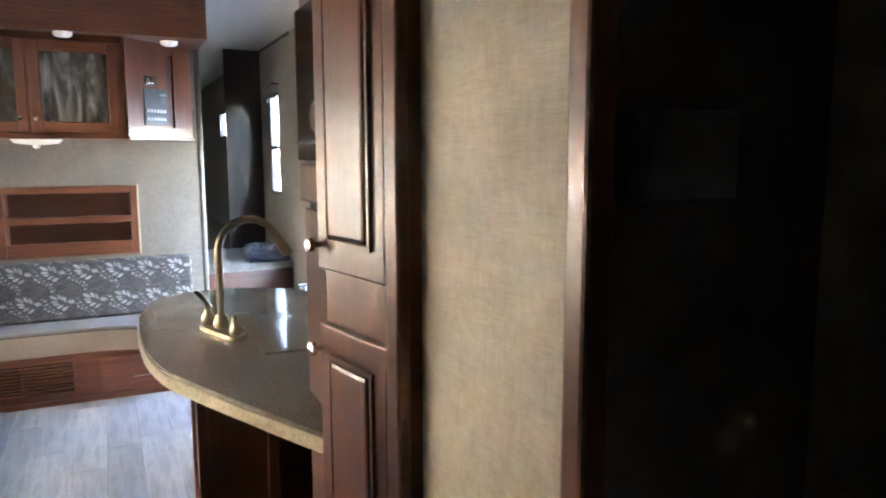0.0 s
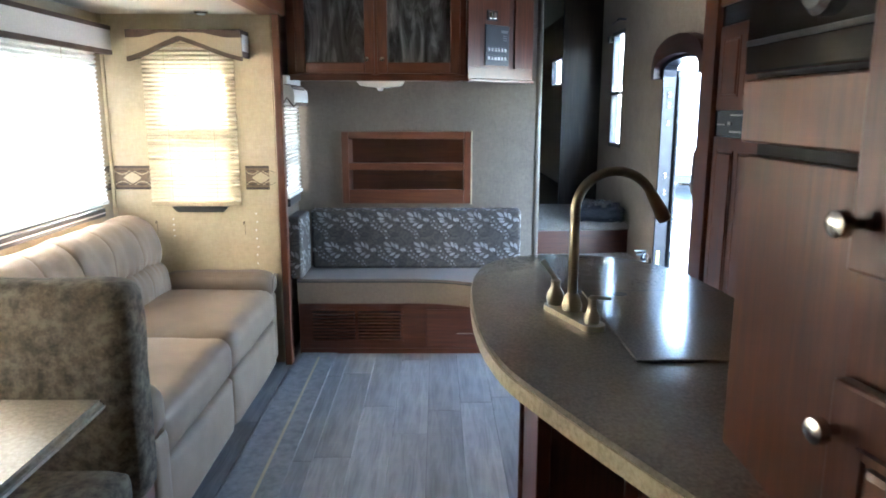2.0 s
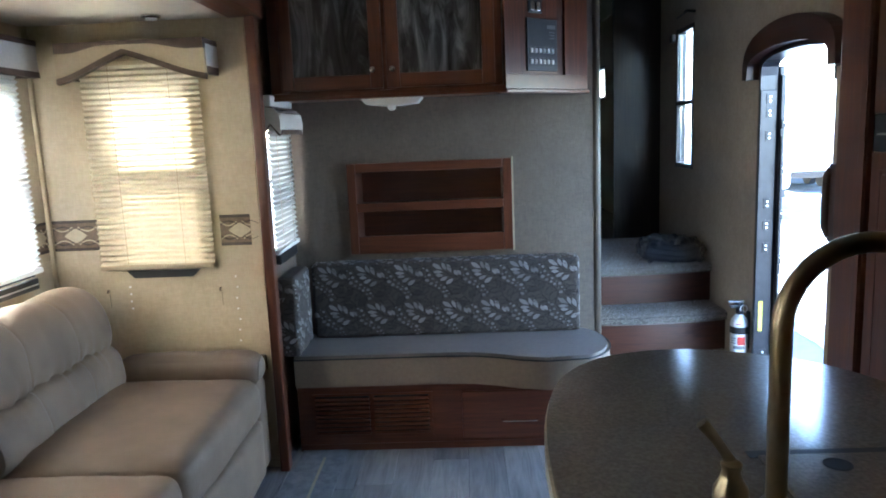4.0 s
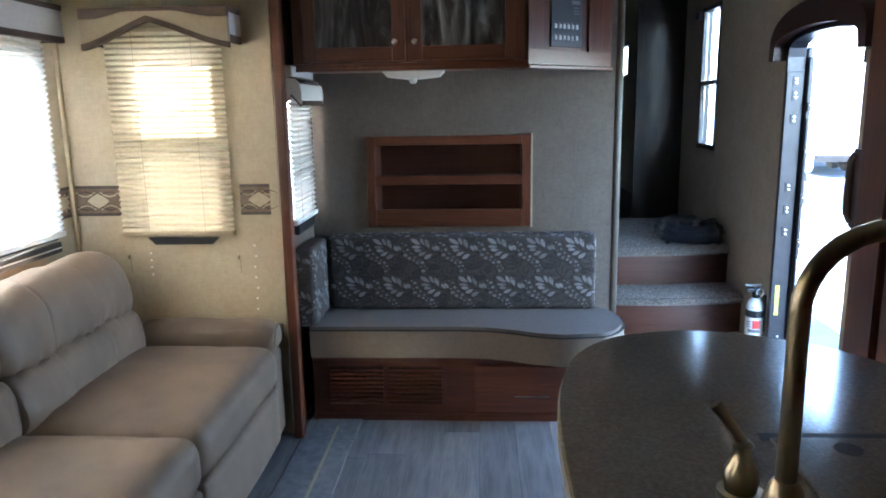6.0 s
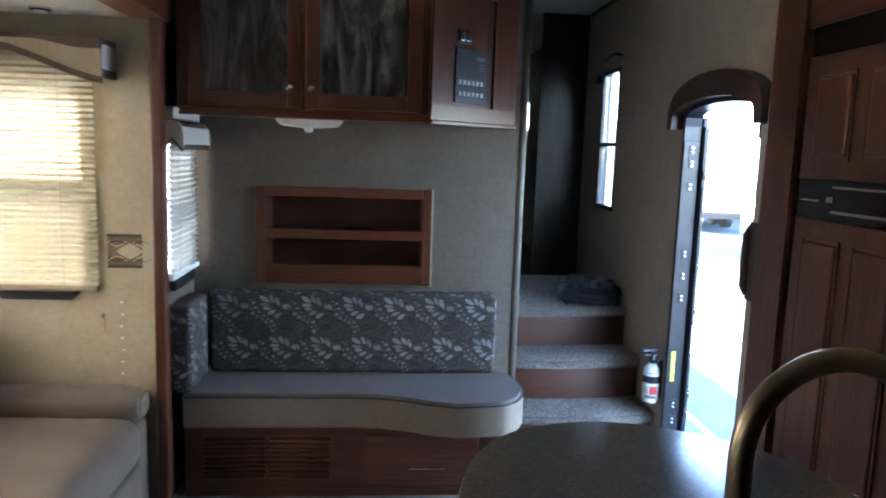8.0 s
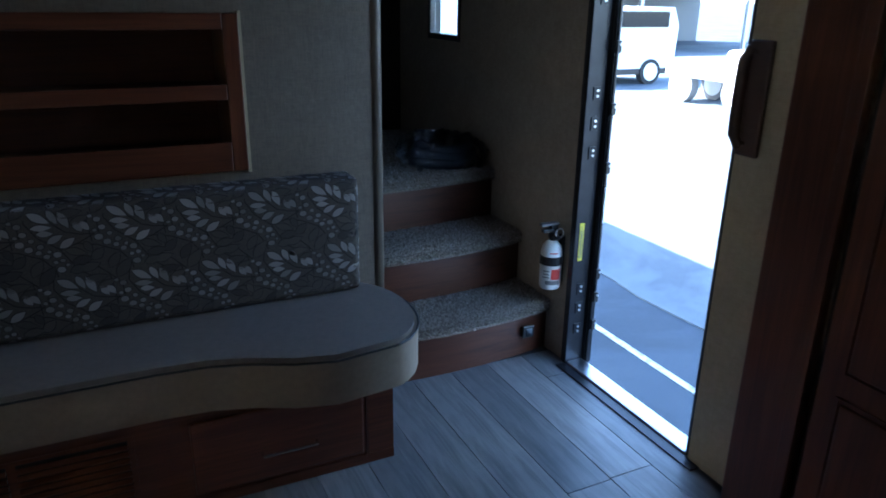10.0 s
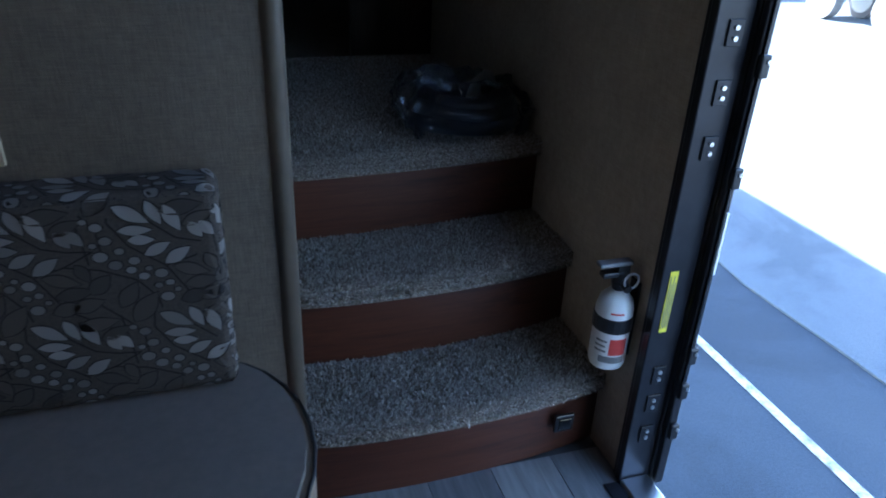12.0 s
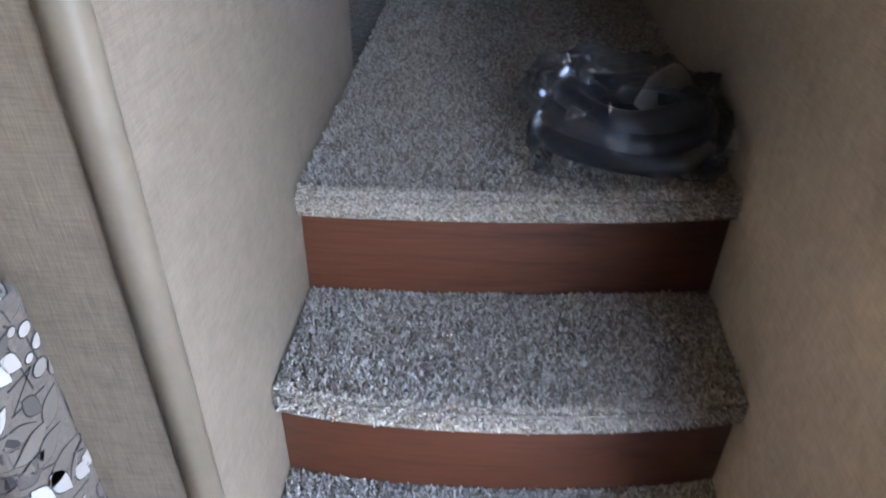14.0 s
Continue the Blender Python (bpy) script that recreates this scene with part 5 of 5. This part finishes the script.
def counter_outline(off=0.0, n=64):
    ctrl = [(0.27, -1.735), (0.10, -1.765), (-0.01, -1.865), (-0.07, -2.02), (-0.10, -2.25), (-0.10, -2.6), (-0.065, -2.86), (0.0, -3.04), (0.115, -3.30), (0.225, -3.53), (0.30, -3.62), (0.66, -3.62), (0.655, -2.9), (0.64, -2.4), (0.60, -2.05), (0.545, -1.90), (0.44, -1.80)]
    c = Vector((0.25, -2.6, 0))
    out = []
    m = len(ctrl)
    for i in range(m):
        p0, p1, p2, p3 = [Vector((*ctrl[(i + k) % m], 0)) for k in (-1, 0, 1, 2)]
        if i in (9, 10, 11):
            seq = [p1 + (p2 - p1) * (j / 4) for j in range(4)]
        else:
            seq = []
            for j in range(4):
                t = j / 4
                seq.append(0.5 * ((2 * p1) + (p2 - p0) * t + (2 * p0 - 5 * p1 + 4 * p2 - p3) * t * t + (3 * p1 - p0 - 3 * p2 + p3) * t ** 3))
        out += seq
    return [(p.x + (c - p).normalized().x * off, p.y + (c - p).normalized().y * off) for p in out]


TOP = 0.862
bm = prism(counter_outline(0.006), 2, TOP - 0.012, TOP)
bevel_sharp(bm, 0.004, 2, 60)
part("countertop", bm, M_COUNTER, isl, "dark taupe speckled solid-surface top")
bm = prism(counter_outline(0.0), 2, TOP - 0.045, TOP - 0.0125)
bevel_sharp(bm, 0.008, 3, 60)
part("counter_edge", bm, M_RIM, isl, "beige rounded counter edge")
part("base_cabinet", prism([(0.10, -1.99), (0.035, -2.75), (0.26, -2.75), (0.26, -2.36), (0.60, -2.36), (0.60, -1.99)], 2, 0.0, TOP - 0.0455), M_CHERRY, isl)
part("end_stile", box(0.03, 0.062, -2.764, -2.7505, 0.0, TOP - 0.046, 0.003), M_CHERRY, isl)
part("end_stile", box(0.235, 0.268, -2.764, -2.7505, 0.0, TOP - 0.046, 0.003), M_CHERRY, isl)
part("recess_side", box(0.58, 0.60, -3.61, -2.361, 0.0, TOP - 0.046), M_CHERRY_Y, isl)
part("corner_post", box(0.085, 0.135, -1.99, -1.965, 0.0, TOP - 0.046, 0.006), M_CHERRY, isl)
# sink with a flush cover
cov = thing("sink_cover", (0.45, -2.55, TOP), "dark taupe counter cover with a finger hole over the sink", "sink cover")
bm = box(0.215, 0.615, -2.86, -2.29, TOP + 0.0006, TOP + 0.007, 0.003)
part("board", bm, M_COUNTER, cov)
part("finger_hole", tube([(0.315, -2.33, TOP + 0.0072), (0.315, -2.33, TOP + 0.0078)], 0.018, sides=24), M_TYRE, cov)
part("hole_rim", tube([(0.315 + 0.019 * math.cos(a), -2.33 + 0.019 * math.sin(a), TOP + 0.0072) for a in [j * math.tau / 24 for j in range(24)]], 0.0012, sides=6, close=True), M_TYRE, cov)
part("joint", box(0.205, 0.625, -2.2895, -2.266, TOP + 0.0005, TOP + 0.0012), M_TYRE, cov)
# faucet
fa = thing("faucet", (0.15, -2.5, TOP), "brushed bronze gooseneck faucet with a side lever on a deck plate", "faucet")
CX, CY = 0.146, -2.512
plate = []
DA, DB = Vector((CX - 0.034, CY + 0.052)), Vector((CX + 0.028, CY - 0.12))
DN = (DB - DA).normalized()
for k in range(21):
    a = math.pi * k / 20
    plate.append(DB + Vector((DN.x * math.sin(a) - DN.y * math.cos(a), DN.y * math.sin(a) + DN.x * math.cos(a))) * 0.029)
for k in range(21):
    a = math.pi * k / 20
    plate.append(DA - Vector((DN.x * math.sin(a) - DN.y * math.cos(a), DN.y * math.sin(a) + DN.x * math.cos(a))) * 0.029)
part("deck_plate", bevel_sharp(prism([(p.x, p.y) for p in plate], 2, TOP + 0.0005, TOP + 0.014), 0.004, 2, 60), M_BRONZE, fa)
part("column_base", lathe(CX, CY, [(TOP + 0.014, 0.024), (TOP + 0.028, 0.026), (TOP + 0.04, 0.022), (TOP + 0.05, 0.0195), (TOP + 0.058, 0.014)], sides=24), M_BRONZE, fa, smooth=True)
R_ARC, Z_ARC = 0.098, TOP + 0.268
neck = [(CX, CY, TOP + 0.05 + (Z_ARC - TOP - 0.05) * k / 6) for k in range(7)]
for k in range(1, 15):
    a = math.pi - math.pi * 0.86 * k / 14
    neck.append((CX + R_ARC + R_ARC * math.cos(a), CY + 0.004 * k / 14, Z_ARC + R_ARC * math.sin(a)))
part("gooseneck", tube(neck, 0.0122, sides=20), M_BRONZE, fa, smooth=True)
tip, way = Vector(neck[-1]), (Vector(neck[-1]) - Vector(neck[-2])).normalized()
part("spray_head", tube([tip + way * d for d in (-0.004, 0.02, 0.06, 0.075, 0.078)], [0.0135, 0.0155, 0.018, 0.017, 0.012], sides=20), M_BRONZE, fa, smooth=True)
lv = part("lever_body", lathe(CX - 0.034, CY + 0.052, [(TOP + 0.0145, 0.020), (TOP + 0.022, 0.021), (TOP + 0.03, 0.023), (TOP + 0.045, 0.0215), (TOP + 0.058, 0.014), (TOP + 0.068, 0.0115), (TOP + 0.078, 0.0135), (TOP + 0.084, 0.008)], sides=20), M_BRONZE, fa, smooth=True)
sub("lever", tube([(CX - 0.034, CY + 0.052, TOP + 0.078), (CX - 0.044, CY + 0.054, TOP + 0.096), (CX - 0.058, CY + 0.058, TOP + 0.116), (CX - 0.070, CY + 0.060, TOP + 0.130)], [0.008, 0.0065, 0.0075, 0.0085], sides=12), M_BRONZE, lv, smooth=True)
part("soap_pump", lathe(CX + 0.026, CY - 0.115, [(TOP + 0.0145, 0.018), (TOP + 0.03, 0.020), (TOP + 0.045, 0.012), (TOP + 0.07, 0.009), (TOP + 0.075, 0.012), (TOP + 0.082, 0.006)], sides=18), M_BRONZE, fa, smooth=True)
part("soap_spout", tube([(CX + 0.026, CY - 0.115, TOP + 0.078), (CX + 0.07, CY - 0.112, TOP + 0.074)], 0.005, sides=10), M_BRONZE, fa)


# ---- framed cabinet doors on a side-facing front ----
def raised_door(parent, at, ya, yb, z0_, z1_, grid, name="door", label=""):
    """Cabinet door facing the aisle, with raised panels in a grid (columns, rows of heights)."""
    t = 0.02
    d = part(name, box(at + 0.0, at + t, ya, yb, z0_, z1_, 0.003), M_CHERRY, parent, label)
    cols, rows = grid
    st = 0.05
    wy = (yb - ya - st * (cols + 1)) / cols
    z = z0_ + st
    tot = z1_ - z0_ - st * (len(rows) + 1)
    for h in rows:
        hh = tot * h
        for c in range(cols):
            p = ya + st + c * (wy + st)
            bm = box(at - 0.0085, at - 0.0005, p + 0.012, p + wy - 0.012, z + 0.012, z + hh - 0.012, 0.007, 2)
            sub("raised_panel", bm, M_CHERRY, d)
            for q in (box(at - 0.005, at - 0.0005, p, p + 0.008, z, z + hh), box(at - 0.005, at - 0.0005, p + wy - 0.008, p + wy, z, z + hh), box(at - 0.005, at - 0.0005, p + 0.0085, p + wy - 0.0085, z, z + 0.008), box(at - 0.005, at - 0.0005, p + 0.0085, p + wy - 0.0085, z + hh - 0.008, z + hh)):
                sub("panel_moulding", q, M_CHERRY, d)
        z += hh + st
    return d


# ---- refrigerator with wood panels ----
fr = thing("refrigerator", (1.05, -1.39, 0), "built-in two-door refrigerator with raised cherry panels", "refrigerator")
FX = 1.0
part("body", box(FX + 0.021, XR - 0.002, -1.655, -1.13, 0.03, 1.80), M_BLACK, fr)
raised_door(fr, FX, -1.64, -1.15, 0.07, 1.262, (2, (0.36, 0.64)), "lower_door")
raised_door(fr, FX, -1.64, -1.15, 1.375, 1.715, (2, (1.0,)), "upper_door")
hs = part("handle_strip", box(FX + 0.004, FX + 0.0205, -1.645, -1.145, 1.265, 1.372), M_GLOSSBLACK, fr, "black handle strip with chrome lines")
sub("chrome_line", box(FX + 0.0005, FX + 0.0038, -1.64, -1.31, 1.352, 1.358), M_CHROME, hs)
sub("chrome_line", box(FX + 0.0005, FX + 0.0038, -1.64, -1.31, 1.284, 1.292), M_CHROME, hs)
sub("chrome_line", box(FX + 0.0005, FX + 0.0038, -1.255, -1.17, 1.312, 1.318), M_CHROME, hs)
sub("logo_patch", box(FX + 0.0015, FX + 0.0038, -1.315, -1.285, 1.313, 1.328), M_CHROME, hs)
part("top_vent", box(FX + 0.006, FX + 0.0205, -1.645, -1.145, 1.72, 1.80), M_GLOSSBLACK, fr)
fc = thing("refrigerator_surround", (1.05, -1.2, 0), "tall cherry wood cabinet surround of the refrigerator", "cabinet")
part("stile", box(FX - 0.005, FX + 0.018, -1.128, -0.955, 0.0, 2.02, 0.004), M_CHERRY, fc)
part("side_panel", box(FX + 0.0185, XR - 0.002, -0.973, -0.955, 0.0, 2.02), M_CHERRY, fc)
part("stile_edge", box(FX - 0.012, FX - 0.0055, -1.128, -1.095, 0.0, 2.02, 0.002), M_CHERRY, fc)
part("crown", box(FX - 0.05, XR - 0.002, -1.70, -0.935, 2.0205, 2.07, 0.012), M_CHERRY_Y, fc)
part("top_board", box(FX, XR - 0.002, -1.66, -1.1285, 1.801, 2.02), M_CHERRY_Y, fc)
part("far_filler", box(FX + 0.01, XR - 0.002, -1.72, -1.6555, 0.0, 2.02), M_GLOSSBLACK, fc)
part("jamb_trim", box(XR - 0.016, XR - 0.001, -0.953, -0.742, 0.0, 1.545, 0.003), M_CREAM, fc, "cream trim strip beside the door")

# ---- pantry and microwave tower ----
pt = thing("pantry_cabinet", (0.7, -3.76, 0), "tall cherry pantry with an upper and a lower panelled door", "cabinet")
Q0, Q1 = Vector((0.186, -3.627, 0)), Vector((0.236, -3.892, 0))
V = (Q1 - Q0).normalized()
W = Vector((V.y, -V.x, 0))
if W.x > 0:
    W = -W
PL = (Q1 - Q0).length


def on_pantry(u0, u1, z0_, z1_, d0, d1, bev=0.0):
    bm = box(u0, u1, -d1, -d0, z0_, z1_, bev)
    m = Matrix(((V.x, -W.x, 0, Q0.x), (V.y, -W.y, 0, Q0.y), (0, 0, 1, 0), (0, 0, 0, 1)))
    bmesh.ops.transform(bm, matrix=m, verts=bm.verts)
    return bm


part("carcass", prism([(Q0.x, Q0.y), (Q1.x, Q1.y), (1.10, -3.892), (1.10, -3.627)], 2, 0, CEIL - 0.002), M_CHERRY, pt)
for z0_, z1_, kz in ((1.235, 2.2, 1.28), (0.1, 1.135, 1.09)):
    d = part("door", on_pantry(0.006, PL - 0.03, z0_, z1_, 0.001, 0.02, 0.004), M_CHERRY, pt)
    sub("raised_panel", on_pantry(0.06, PL - 0.08, z0_ + 0.06, z1_ - 0.06, 0.0205, 0.029, 0.008), M_CHERRY, d)
    for q in ((0.048, 0.056, z0_ + 0.05, z1_ - 0.05), (PL - 0.076, PL - 0.068, z0_ + 0.05, z1_ - 0.05), (0.0565, PL - 0.0765, z0_ + 0.05, z0_ + 0.058), (0.0565, PL - 0.0765, z1_ - 0.058, z1_ - 0.05)):
        sub("panel_moulding", on_pantry(*q, 0.0202, 0.026), M_CHERRY, d)
    kp = Q0 + V * 0.02 + W * 0.021
    sub("knob", tube([(kp.x, kp.y, kz), *[(kp.x + W.x * s, kp.y + W.y * s, kz) for s in (0.012, 0.016, 0.026, 0.029)]], [0.005, 0.005, 0.013, 0.012, 0.005], sides=14), M_CHROME, d, "satin nickel knob", True)
part("end_trim", on_pantry(PL - 0.026, PL + 0.012, 0, CEIL - 0.003, 0.001, 0.024, 0.005), M_CHERRY, pt)
tw = thing("microwave_cabinet", (0.7, -3.51, 0), "cherry cabinet column with a microwave high in it", "cabinet")
part("lower_panel", box(0.255, 1.10, -3.6235, -3.21, 0, 1.312, 0.003), M_CHERRY, tw)
part("groove", box(0.266, 1.09, -3.62, -3.222, 1.3125, 1.3295), M_TYRE, tw)
part("band", box(0.247, 1.10, -3.6235, -3.205, 1.33, 1.418, 0.004), M_CHERRY, tw)
part("upper_panel", box(0.255, 1.10, -3.6235, -3.21, 1.7705, CEIL - 0.002), M_CHERRY, tw)
mw = thing("microwave", (0.7, -3.41, 1.418), "black microwave with a round silver dial", "microwave")
part("body", box(0.256, 1.08, -3.61, -3.215, 1.4185, 1.77, 0.006), M_BLACK, mw)
part("door", box(0.241, 0.255, -3.61, -3.215, 1.425, 1.765, 0.004), M_GLOSSBLACK, mw)
part("door_ledge", box(0.236, 0.2405, -3.6, -3.225, 1.462, 1.47, 0.002), M_BLACK, mw)
part("dial", lathe(-3.42, 1.516, [(0.2405, 0.036), (0.231, 0.036), (0.224, 0.028)], "x", 24), M_CHROME, mw, "round silver dial", True)

# ---- mat strip on the floor before the slide-out ----
mat_ = thing("floor_mat", (-0.86, -1.2, 0), "mottled grey mat lying along the slide-out edge", "mat")
part("mat_body", box(-0.985, -0.77, -2.35, -0.575, 0.0045, 0.010, 0.002), M_RUG, mat_)
part("mat_end", box(-0.97, -0.765, -0.574, -0.37, 0.0045, 0.009, 0.002), M_RUG, mat_)
part("mat_stripe", box(-0.865, -0.853, -2.34, -0.45, 0.0102, 0.0112), M_BORDERLT, mat_)

# ---- outdoors ----
G = -0.85
bm = bmesh.new()
bmesh.ops.create_grid(bm, x_segments=2, y_segments=2, size=400, matrix=Matrix.Translation((0, 0, G)))
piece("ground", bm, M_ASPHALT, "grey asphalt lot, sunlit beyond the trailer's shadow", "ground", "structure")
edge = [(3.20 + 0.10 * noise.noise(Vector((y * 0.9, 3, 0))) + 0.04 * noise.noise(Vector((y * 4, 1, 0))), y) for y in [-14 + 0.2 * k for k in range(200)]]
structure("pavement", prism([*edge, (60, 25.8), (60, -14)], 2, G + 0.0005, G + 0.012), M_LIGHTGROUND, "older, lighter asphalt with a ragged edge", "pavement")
line = structure("road", box(2.52, 2.570, -6, 9, G + 0.002, G + 0.006), M_STRIPE, "worn white parking line on the asphalt", "road marking")


def trailer(name, at, length, width, height, label, turn=0.0, door_u=0.6):
    """A white travel trailer parked on its wheels."""
    t = thing(name, (at[0], at[1], G), label, "trailer")
    L2, W2 = length / 2, width / 2
    parts = []
    bm = box(at[0] - W2, at[0] + W2, at[1] - L2, at[1] + L2, G + 0.62, G + height, 0.12, 3)
    parts.append(part("body", bm, M_SHELL, t))
    parts.append(part("chassis", box(at[0] - W2 + 0.15, at[0] + W2 - 0.15, at[1] - L2, at[1] + L2 + 0.7, G + 0.45, G + 0.615), M_BLACK, t))
    for k in (-0.5, 0.4):
        for sx in (-1, 1):
            w = part("wheel", tube([(at[0] + sx * (W2 - 0.22), at[1] + k, G + 0.33), (at[0] + sx * (W2 - 0.02), at[1] + k, G + 0.33)], 0.33, sides=20), M_TYRE, t)
            sub("rim", tube([(at[0] + sx * (W2 - 0.019), at[1] + k, G + 0.33), (at[0] + sx * (W2 - 0.012), at[1] + k, G + 0.33)], 0.2, sides=16), M_ALU, w)
    for k in (-0.32, 0.05, 0.30):
        for sx in (-1,):
            wd = part("window", box(at[0] - W2 - 0.02, at[0] - W2 - 0.001, at[1] + k * length - 0.4, at[1] + k * length + 0.4, G + 1.5, G + 2.15, 0.008), M_BLACK, t)
            sub("pane", box(at[0] - W2 - 0.026, at[0] - W2 - 0.021, at[1] + k * length - 0.35, at[1] + k * length + 0.35, G + 1.55, G + 2.1), M_GLOSSBLACK, wd)
    part("graphic_band", box(at[0] - W2 - 0.004, at[0] - W2 - 0.0005, at[1] - L2 + 0.2, at[1] + L2 - 0.2, G + 1.1, G + 1.22), M_GREY, t)
    part("roof_rail", box(at[0] - W2 - 0.05, at[0] - W2 - 0.001, at[1] - L2 + 0.1, at[1] + L2 - 0.1, G + height - 0.28, G + height - 0.16, 0.02), M_BLACK, t)
    return t


trailer("travel_trailer", (10.5, 21.0), 5.0, 2.4, 3.3, "white travel trailer parked across the lot")
trailer("travel_trailer", (6.1, 16.5), 6.5, 2.4, 3.2, "white travel trailer with dark windows parked beside the lot")
# steel canopy behind, its lattice roof sloping up and away
can = thing("canopy", (19, 24, G), "grey-green steel canopy on posts with a lattice roof", "canopy")
part("fascia", box(9, 30, 22.0, 22.2, G + 2.6, G + 3.06), M_GREEN, can)
part("ceiling_sheet", box(9, 30, 22.21, 29, G + 2.62, G + 2.66), M_BLACK, can)
part("back_wall", box(9, 30, 29, 29.1, G, G + 2.6), M_GREY, can)
for k in range(8):
    y_, z_ = 22.4 + 0.8 * k, G + 3.10 + 0.19 * k
    part("lattice_bar", box(9, 30, y_, y_ + 0.08, z_, z_ + 0.05), M_STEEL, can)
for k in range(15):
    x_ = 9.2 + 1.45 * k
    part("lattice_strut", tube([(x_, 22.4, G + 3.1), (x_ + 0.7, 28.1, G + 4.5)], 0.025, sides=6), M_STEEL, can)
for x_ in (9.2, 13.0, 20.0, 26.0):
    part("post", box(x_, x_ + 0.15, 22.02, 22.17, G, G + 2.595), M_STEEL, can)
# white van in front of the canopy
van = thing("parked_van", (11.3, 13.9, G), "white van parked broadside on the sunlit lot", "vehicle")
side = [(9.15, 0.42), (13.7, 0.42), (13.75, 1.5), (13.55, 1.95), (11.0, 1.98), (10.55, 1.88), (10.0, 1.45), (9.35, 1.28), (9.12, 1.05)]
part("body", bevel_sharp(prism([(x, G + z) for x, z in side], 1, 13.05, 14.75), 0.08, 3), M_SHELL, van, smooth=True)
part("sill", box(9.3, 13.6, 13.03, 14.7, G + 0.27, G + 0.415, 0.02), M_BLACK, van)
for a0, a1 in ((10.75, 11.7), (11.85, 13.4)):
    wd = part("window", box(a0, a1, 13.035, 13.0485, G + 1.45, G + 1.85, 0.004), M_BLACK, van)
    sub("pane", box(a0 + 0.03, a1 - 0.03, 13.028, 13.034, G + 1.48, G + 1.82), M_GLOSSBLACK, wd)
for x_ in (9.95, 12.9):
    for y_ in (13.0, 14.6):
        w = part("wheel", tube([(x_, y_, G + 0.33), (x_, y_ + 0.2, G + 0.33)], 0.33, sides=20), M_TYRE, van)
        sub("rim", tube([(x_, y_ - 0.012, G + 0.33), (x_, y_ - 0.001, G + 0.33)], 0.23, sides=16), M_WHITE, w)
# small work truck
tr = thing("work_truck", (11.8, 9.0, G), "white open work vehicle with pale wheels on the sunlit lot", "vehicle")
part("bed", box(11.2, 12.4, 8.9, 10.6, G + 0.55, G + 0.85, 0.05), M_SHELL, tr)
part("cab", box(11.2, 12.4, 8.1, 8.9, G + 0.45, G + 1.2, 0.08), M_SHELL, tr)
part("bumper", box(11.25, 12.35, 7.98, 8.095, G + 0.4, G + 0.6, 0.03), M_ALU, tr)
for y in (8.55, 10.1):
    for sx in (11.22, 12.2):
        w = part("wheel", tube([(sx, y, G + 0.36), (sx + 0.2, y, G + 0.36)], 0.36, sides=20), M_GREY, tr)
        sub("rim", tube([(sx - 0.01, y, G + 0.36), (sx - 0.001, y, G + 0.36)], 0.26, sides=16), M_WHITE, w)

# ---- floor planks, one by one ----
PW, PLN = 0.152, 0.92
fl = thing("floor", (0, -2.5, 0), "grey wood-look vinyl plank floor", "floor", "", "structure")
shared = {}
rnd = random.Random(4)
rows_ = int((XR - XS) / PW) + 1
for r in range(rows_):
    x = XS + r * PW
    w = min(PW, XR - x) - 0.0016
    if w < 0.02:
        continue
    y = YB - rnd.uniform(0, PLN)
    while y < 0.02:
        a, b = max(y, YB), min(y + PLN - 0.0016, 0.02)
        if b - a > 0.03:
            key = (round(w, 4), round(b - a, 3))
            if key not in shared:
                bm = box(-w / 2, w / 2, -(b - a) / 2, (b - a) / 2, -0.006, 0.0, 0.0008, 1)
                me = bpy.data.meshes.new("plank")
                bm.to_mesh(me)
                bm.free()
                me.materials.append(M_PLANK)
                shared[key] = me
            ob = new("plank", shared[key])
            ob.parent = fl
            ob.location = Vector((x + w / 2, (a + b) / 2, 0.0)) - BASE[fl]
        y += PLN
